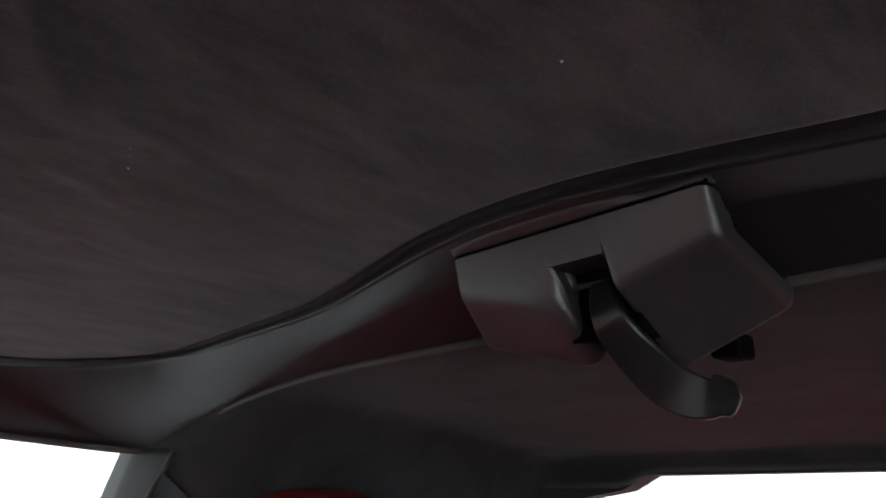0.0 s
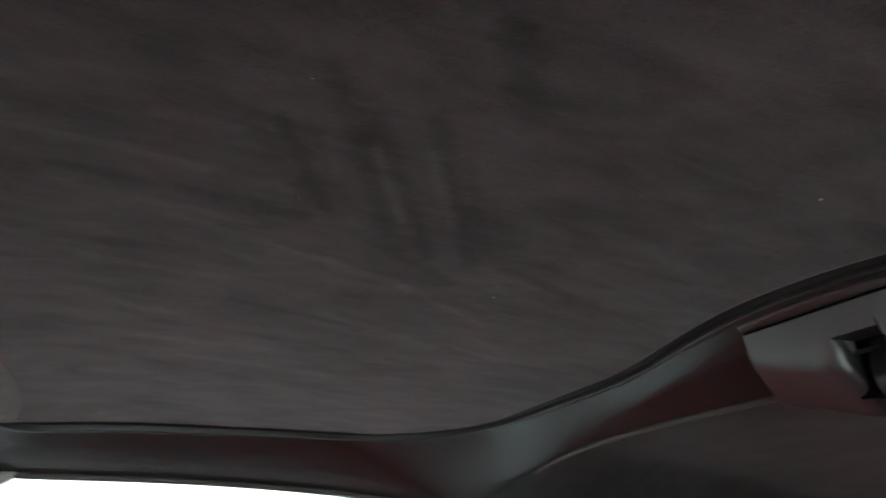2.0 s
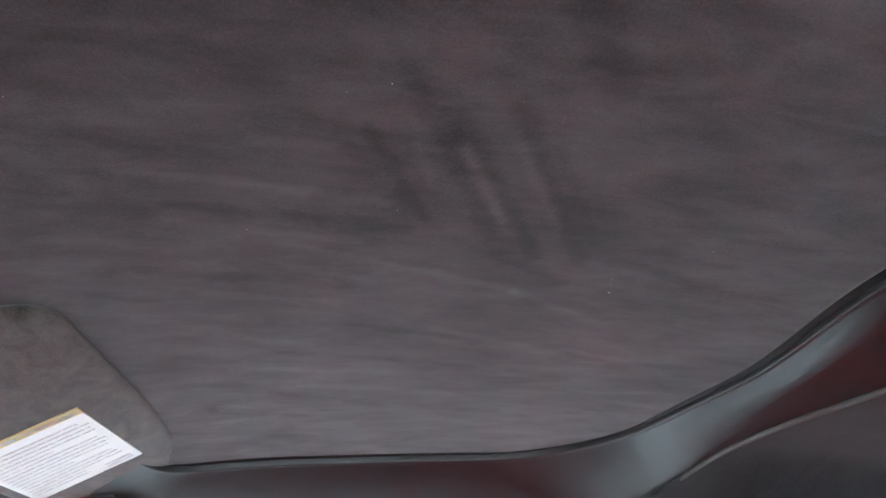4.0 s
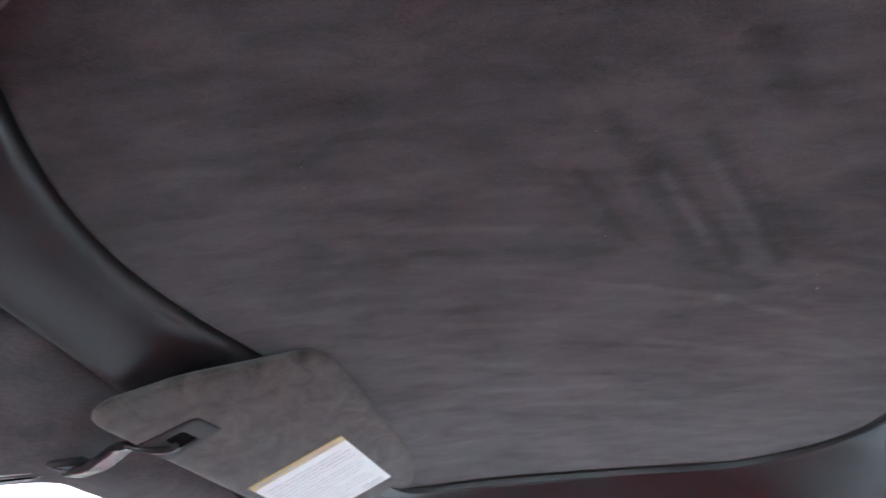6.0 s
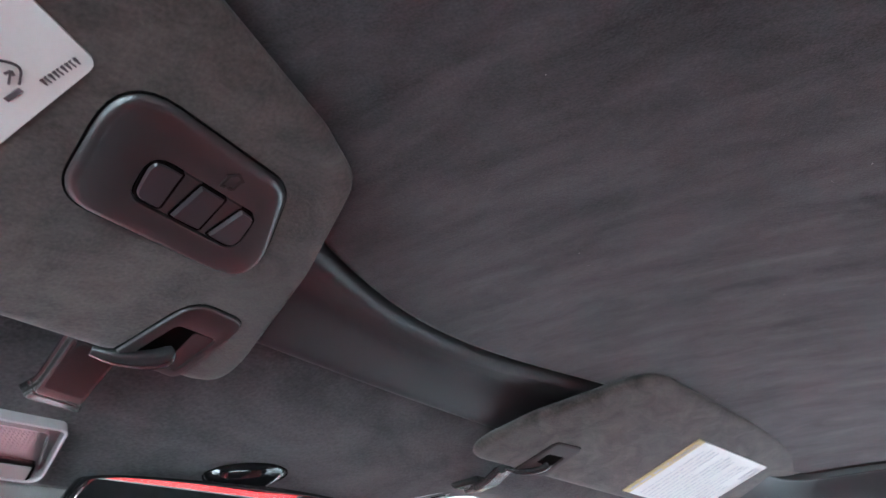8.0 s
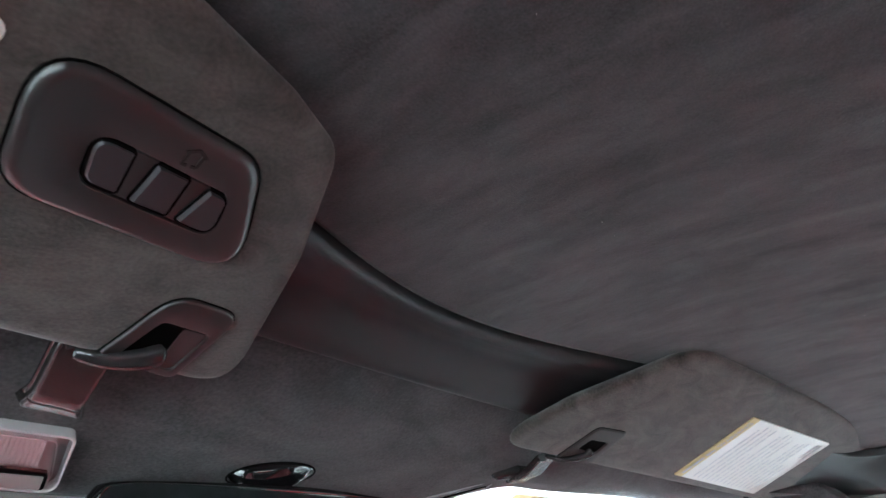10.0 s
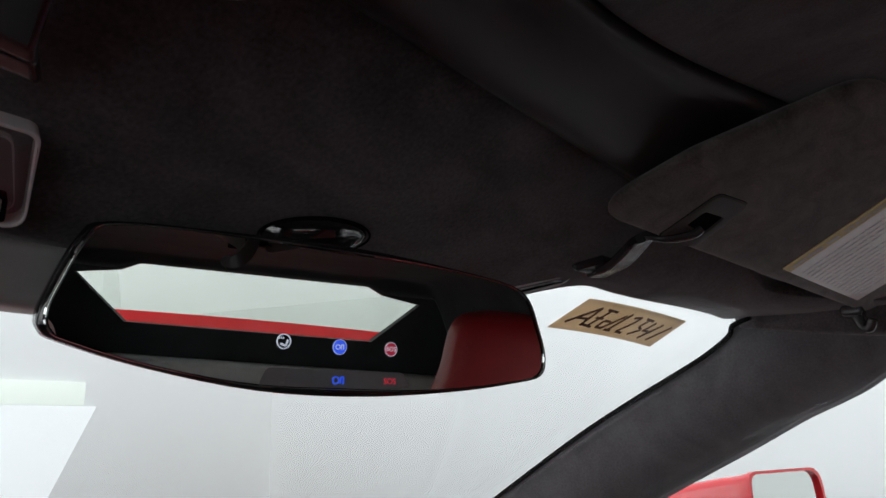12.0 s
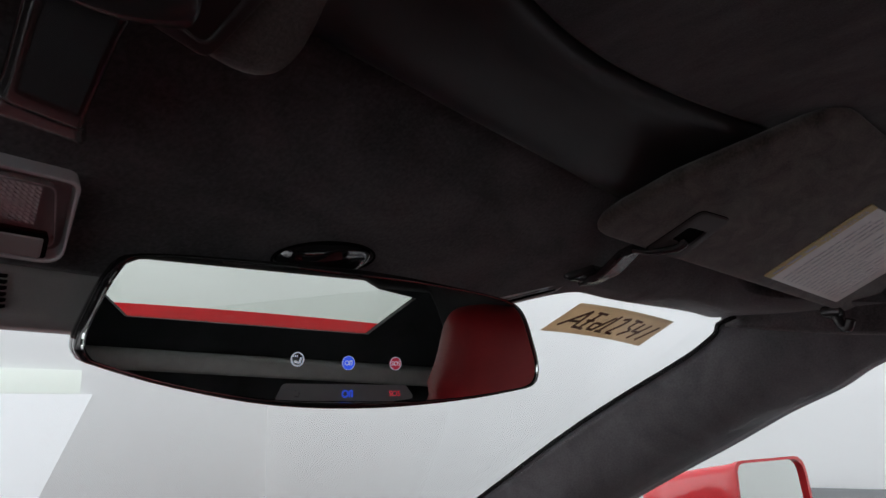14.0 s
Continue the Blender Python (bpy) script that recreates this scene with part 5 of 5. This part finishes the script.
def latch_cover():
    """The cover in one piece: an upright front face over its whole width, and to both sides of the lever
    a lobe that folds at the face's lower edge and falls away to the rear."""
    # per lobe: ends in x; at both ends the fold's height, the rear edge's height and depth, the lean to the side, the rounding
    lobes = (((0.0425, -0.0110), (1.1095, 1.0940), (1.0905, 1.0665), (-0.318, -0.300), (0.026, -0.008), (0.0030, 0.0080), (0.0075, 0.006), 1),
             ((-0.0400, -0.0890), (1.0965, 1.1070), (1.0665, 1.0915), (-0.322, -0.336), (0.0, 0.0), (0.0050, 0.0042), (0.004, 0.004), 0))
    cols = [(0, k / 24) for k in range(25)] + [(None, -0.0112 - 0.0286 * k / 8) for k in range(9)] + [(1, k / 24) for k in range(25)]

    def skin(u, v):
        which, at = cols[round(u * (len(cols) - 1))]
        if which is None:
            # above the lever's pocket the face ends early and turns inwards
            line = [Vector((-0.2645 - 0.0034 * k / 4, 1.1255 - 0.0147 * k / 4)) for k in range(5)]
            line += [Vector((-0.2681 - 0.034 * (k / 11) ** 1.6, 1.1104 + 0.0012 * k / 11)) for k in range(12)]
            p = line[round(v * (len(line) - 1))]
            return Vector((at, p.x, p.y))
        (x0, x1), front, back, behind, skew, ends, soft, notch = lobes[which]
        w = 0.5 - 0.5 * math.cos(math.pi * at)
        zf, zb, yb = (q[0] + (q[1] - q[0]) * w for q in (front, back, behind))
        line = bent([(-0.2645, 1.1255), (-0.2715, zf), (yb, zb), (yb - 0.012, zb + 0.030)], soft)
        first, top = line[0], max(1.1108, line[1].y)
        face = [first.lerp(line[1], min(1.0, (first.y - (first.y + (top - first.y) * k / 4)) / (first.y - line[1].y))) for k in range(5)]
        line = face + line[2:]
        p = line[round(v * (len(line) - 1))]
        into, span = 0.0, abs(x1 - x0)
        for k, r, d in ((0, ends[0], w * span), (1, ends[1], (1 - w) * span)):
            if d < r:
                # beside the lever the face stays whole above the pocket
                whole = smooth01((1.1125 - p.y) / 0.005) if k == notch else 1.0
                into = max(into, whole * (r - math.sqrt(max(0.0, r * r - (r - d) ** 2))))
        q = p + (Vector((-0.305, 1.122)) - p).normalized() * into
        x = x0 + (x1 - x0) * w + (skew[0] * (1 - w) + skew[1] * w) * max(0.0, -0.262 - q.x) / 0.056
        return Vector((x, q.x, q.y))
    return sheet(skin, len(cols) - 1, 16, lambda u, v, p: p.lerp(Vector((p.x, -0.315, 1.124)), 0.22))


def roof_latch():
    root = empty("roof_latch")
    tagged(root, "black plastic roof latch with pull lever on the rear bar", "roof latch")
    part("cover", latch_cover(), LATCH_PLASTIC_LIT, root, "grained black latch cover", auto=48)

    def pad(u, v):
        x = 0.0445 + (-0.0892 - 0.0445) * u
        d = max(0.0, 0.0036 - (x + 0.0892)) / 0.0036
        back = 0.0060 * (1 - math.sqrt(max(0.0, 1 - d * d)))
        y = rear_y(x) - 0.0062
        line = bent([(y - 0.004, roof_z(x, y) - 0.0025), (max(y - 0.001, -0.2652), 1.1312), (-0.2652, 1.1277), (-0.290, 1.1277)], [0.003, 0.0006])
        p = line[round(v * (len(line) - 1))]
        return Vector((x, p.x - back, p.y))
    part("base", sheet(pad, 60, 13, lambda u, v, p: p + Vector((0, -0.004, 0.002))), LATCH_PLASTIC_LIT, root, "grained black pad above the seam")
    part("seam", box(-0.0880, 0.0435, -0.2800, -0.2662, 1.1245, 1.1285), GAP, root, "thin dark seam above the cover", smooth=False)
    # not a hollow: a solid black box supplies the pocket's shade
    part("pocket", box(-0.044, -0.009, -0.345, -0.2880, 1.080, 1.1125), GAP, root, "solid black box for the shaded pocket behind the lever", smooth=False)
    part("pivot_pin", tube([(-0.0400, -0.2830, 1.1035), (-0.0150, -0.2830, 1.1035)], 0.0012, 10), LATCH_PLASTIC_LIT, root, "thin pivot pin")
    path = curve_points([(-0.0285, -0.2880, 1.1080), (-0.0300, -0.2830, 1.0985), (-0.0330, -0.2825, 1.0850), (-0.0380, -0.2925, 1.0715), (-0.0465, -0.3015, 1.0595), (-0.0585, -0.3080, 1.0535), (-0.0715, -0.3105, 1.0560)], 6)
    n = len(path) - 1
    part("lever", tongue(path, [0.0056 + 0.0042 * math.sin(math.pi * (i / n) ** 1.5) for i in range(n - 3)] + [0.0088, 0.0078, 0.0058, 0.0030], [0.0030 - 0.0008 * i / n for i in range(n + 1)], (0, 1, 0)), LEVER, root, "satin black pull lever", auto=38)
    # the hook's dark slot, drawn as a solid black box
    part("hook", box(-0.0655, -0.0515, -0.347, -0.330, 1.0738, 1.0850, 0.002), GAP, root, "black box for the dark slot of the latch hook")


roof_latch()


# ---- seats ----
def car_seat(x, y, z):
    root = empty("car_seat", Matrix.Translation((x, y, z)))
    tagged(root, "red leather bucket seat with integrated headrest", "car seat", "car seats")
    prof = [(0.25, 0.24, 0.10, 0.16), (0.40, 0.26, 0.095, 0.09), (0.50, 0.24, 0.09, 0.05), (0.58, 0.19, 0.085, 0.02), (0.64, 0.155, 0.075, 0.0), (0.71, 0.128, 0.068, -0.012), (0.775, 0.115, 0.062, -0.022), (0.803, 0.095, 0.045, -0.025), (0.815, 0.05, 0.02, -0.026)]
    bm = bmesh.new()
    rings = []
    pts = curve_points([(w, d, y) for _, w, d, y in prof], 4)
    zs = curve_points([(z, 0, 0) for z, *_ in prof], 4)
    for p, zz in zip(pts, zs):
        ring = []
        for k in range(32):
            a = 2 * math.pi * k / 32
            ca, sa = math.cos(a), math.sin(a)
            ring.append(bm.verts.new((p.x * math.copysign(abs(ca) ** 0.6, ca), p.z - 0.06 + p.y * math.copysign(abs(sa) ** 0.7, sa) + 0.05 * (abs(ca) ** 4) * (1 if zz.x < 0.66 else 0), zz.x)))
        rings.append(ring)
    for a, b in zip(rings, rings[1:]):
        for k in range(32):
            bm.faces.new((a[k], a[(k + 1) % 32], b[(k + 1) % 32], b[k]))
    bm.faces.new(rings[0][::-1])
    bm.faces.new(rings[-1])
    part("backrest", bm, RED_SEAT, root, "red leather backrest")
    part("cushion", box(-0.25, 0.25, 0.08, 0.58, 0.02, 0.26, 0.06, 5), RED_SEAT, root, "red leather seat cushion")


car_seat(0.42, -0.36, 0.208)
car_seat(-0.42, -0.46, 0.14)


# ---- outside mirror ----
def outside_mirror():
    A, B = Vector((0.845, 0.466, 0)), Vector((1.005, 0.404, 0))
    x = (B - A).normalized()
    m = frame_of(((A + B) / 2) + Vector((0, 0, 0.845)), x, (x.y, -x.x, 0))
    root = empty("wing_mirror", m)
    tagged(root, "red painted wing mirror outside the passenger door", "wing mirror")
    w, h = (B - A).length / 2, 0.062
    out = rounded([(-w, -h), (w * 1.10, -h), (w * 0.86, h), (-w, h)], [0.02, 0.03, 0.030, 0.016], 8)
    bm = bmesh.new()
    rows = []
    for k in range(13):
        a = math.pi / 2 * k / 12
        s, z = math.cos(a) ** 0.75 if k < 12 else 0.02, -0.15 * math.sin(a)
        row = []
        for p in out:
            p = Vector(p)
            e = Vector((p.x / w, p.y / h)).normalized()
            q = p.lerp(Vector((e.x * w, e.y * h)), math.sin(a) ** 0.6) * s * 1.03
            row.append(bm.verts.new((q.x - 0.100 * math.sin(a) ** 1.3, q.y, z)))
        rows.append(row)
    for a, b in zip(rows, rows[1:]):
        for i in range(len(out)):
            bm.faces.new((a[i], a[(i + 1) % len(out)], b[(i + 1) % len(out)], b[i]))
    bm.faces.new(rows[-1])
    part("shell", bm, RED_PAINT, root, "glossy red mirror shell")
    part("rim", ring_slab([Vector(p) * 1.03 for p in out], [Vector(p) * 0.985 for p in out], 0.004, -0.004, -0.001), RED_PAINT, root, "red rim", auto=50)
    part("mirror_glass", slab([Vector(p) * 0.98 for p in out], -0.006, -0.002), MIRROR, root, "mirror glass", smooth=False)
    part("foot", tube([(-w - 0.01, -0.03, -0.05), (-w - 0.08, -0.06, -0.06), (-w - 0.16, -0.09, -0.07)], [0.03, 0.025, 0.03], 12, 0.5), GLOSS, root, "black mirror foot")


outside_mirror()


def lint():
    """Specks of dust caught in the nap of the headliner."""
    rnd = random.Random(5)
    bm = bmesh.new()
    spots = [(-0.084, -0.184), (0.099, -0.123), (0.035, -0.151), (0.088, -0.119), (0.096, 0.129), (0.063, 0.084), (0.032, 0.016), (-0.052, 0.05), (-0.06, -0.014), (0.071, 0.088), (-0.06, 0.035), (-0.049, 0.163), (-0.185, 0.119)]
    spots += [(rnd.uniform(-0.2, 0.4), rnd.uniform(-0.22, 0.2)) for _ in range(12)]
    for k, (x, y) in enumerate(spots):
        s = 0.00042 if k < 2 else rnd.uniform(0.00012, 0.00024)
        bmesh.ops.create_icosphere(bm, subdivisions=1, radius=s, matrix=Matrix.LocRotScale((x, y, roof_z(x, y) - s * 0.4), Euler((rnd.random(), rnd.random(), rnd.random() * 6)), Vector((rnd.uniform(1, 1.8), 1, 0.6))))
    ob = part("lint", bm, PAPER)
    tagged(ob, "pale specks of lint on the suede headliner", "lint", kind="stuff")


lint()
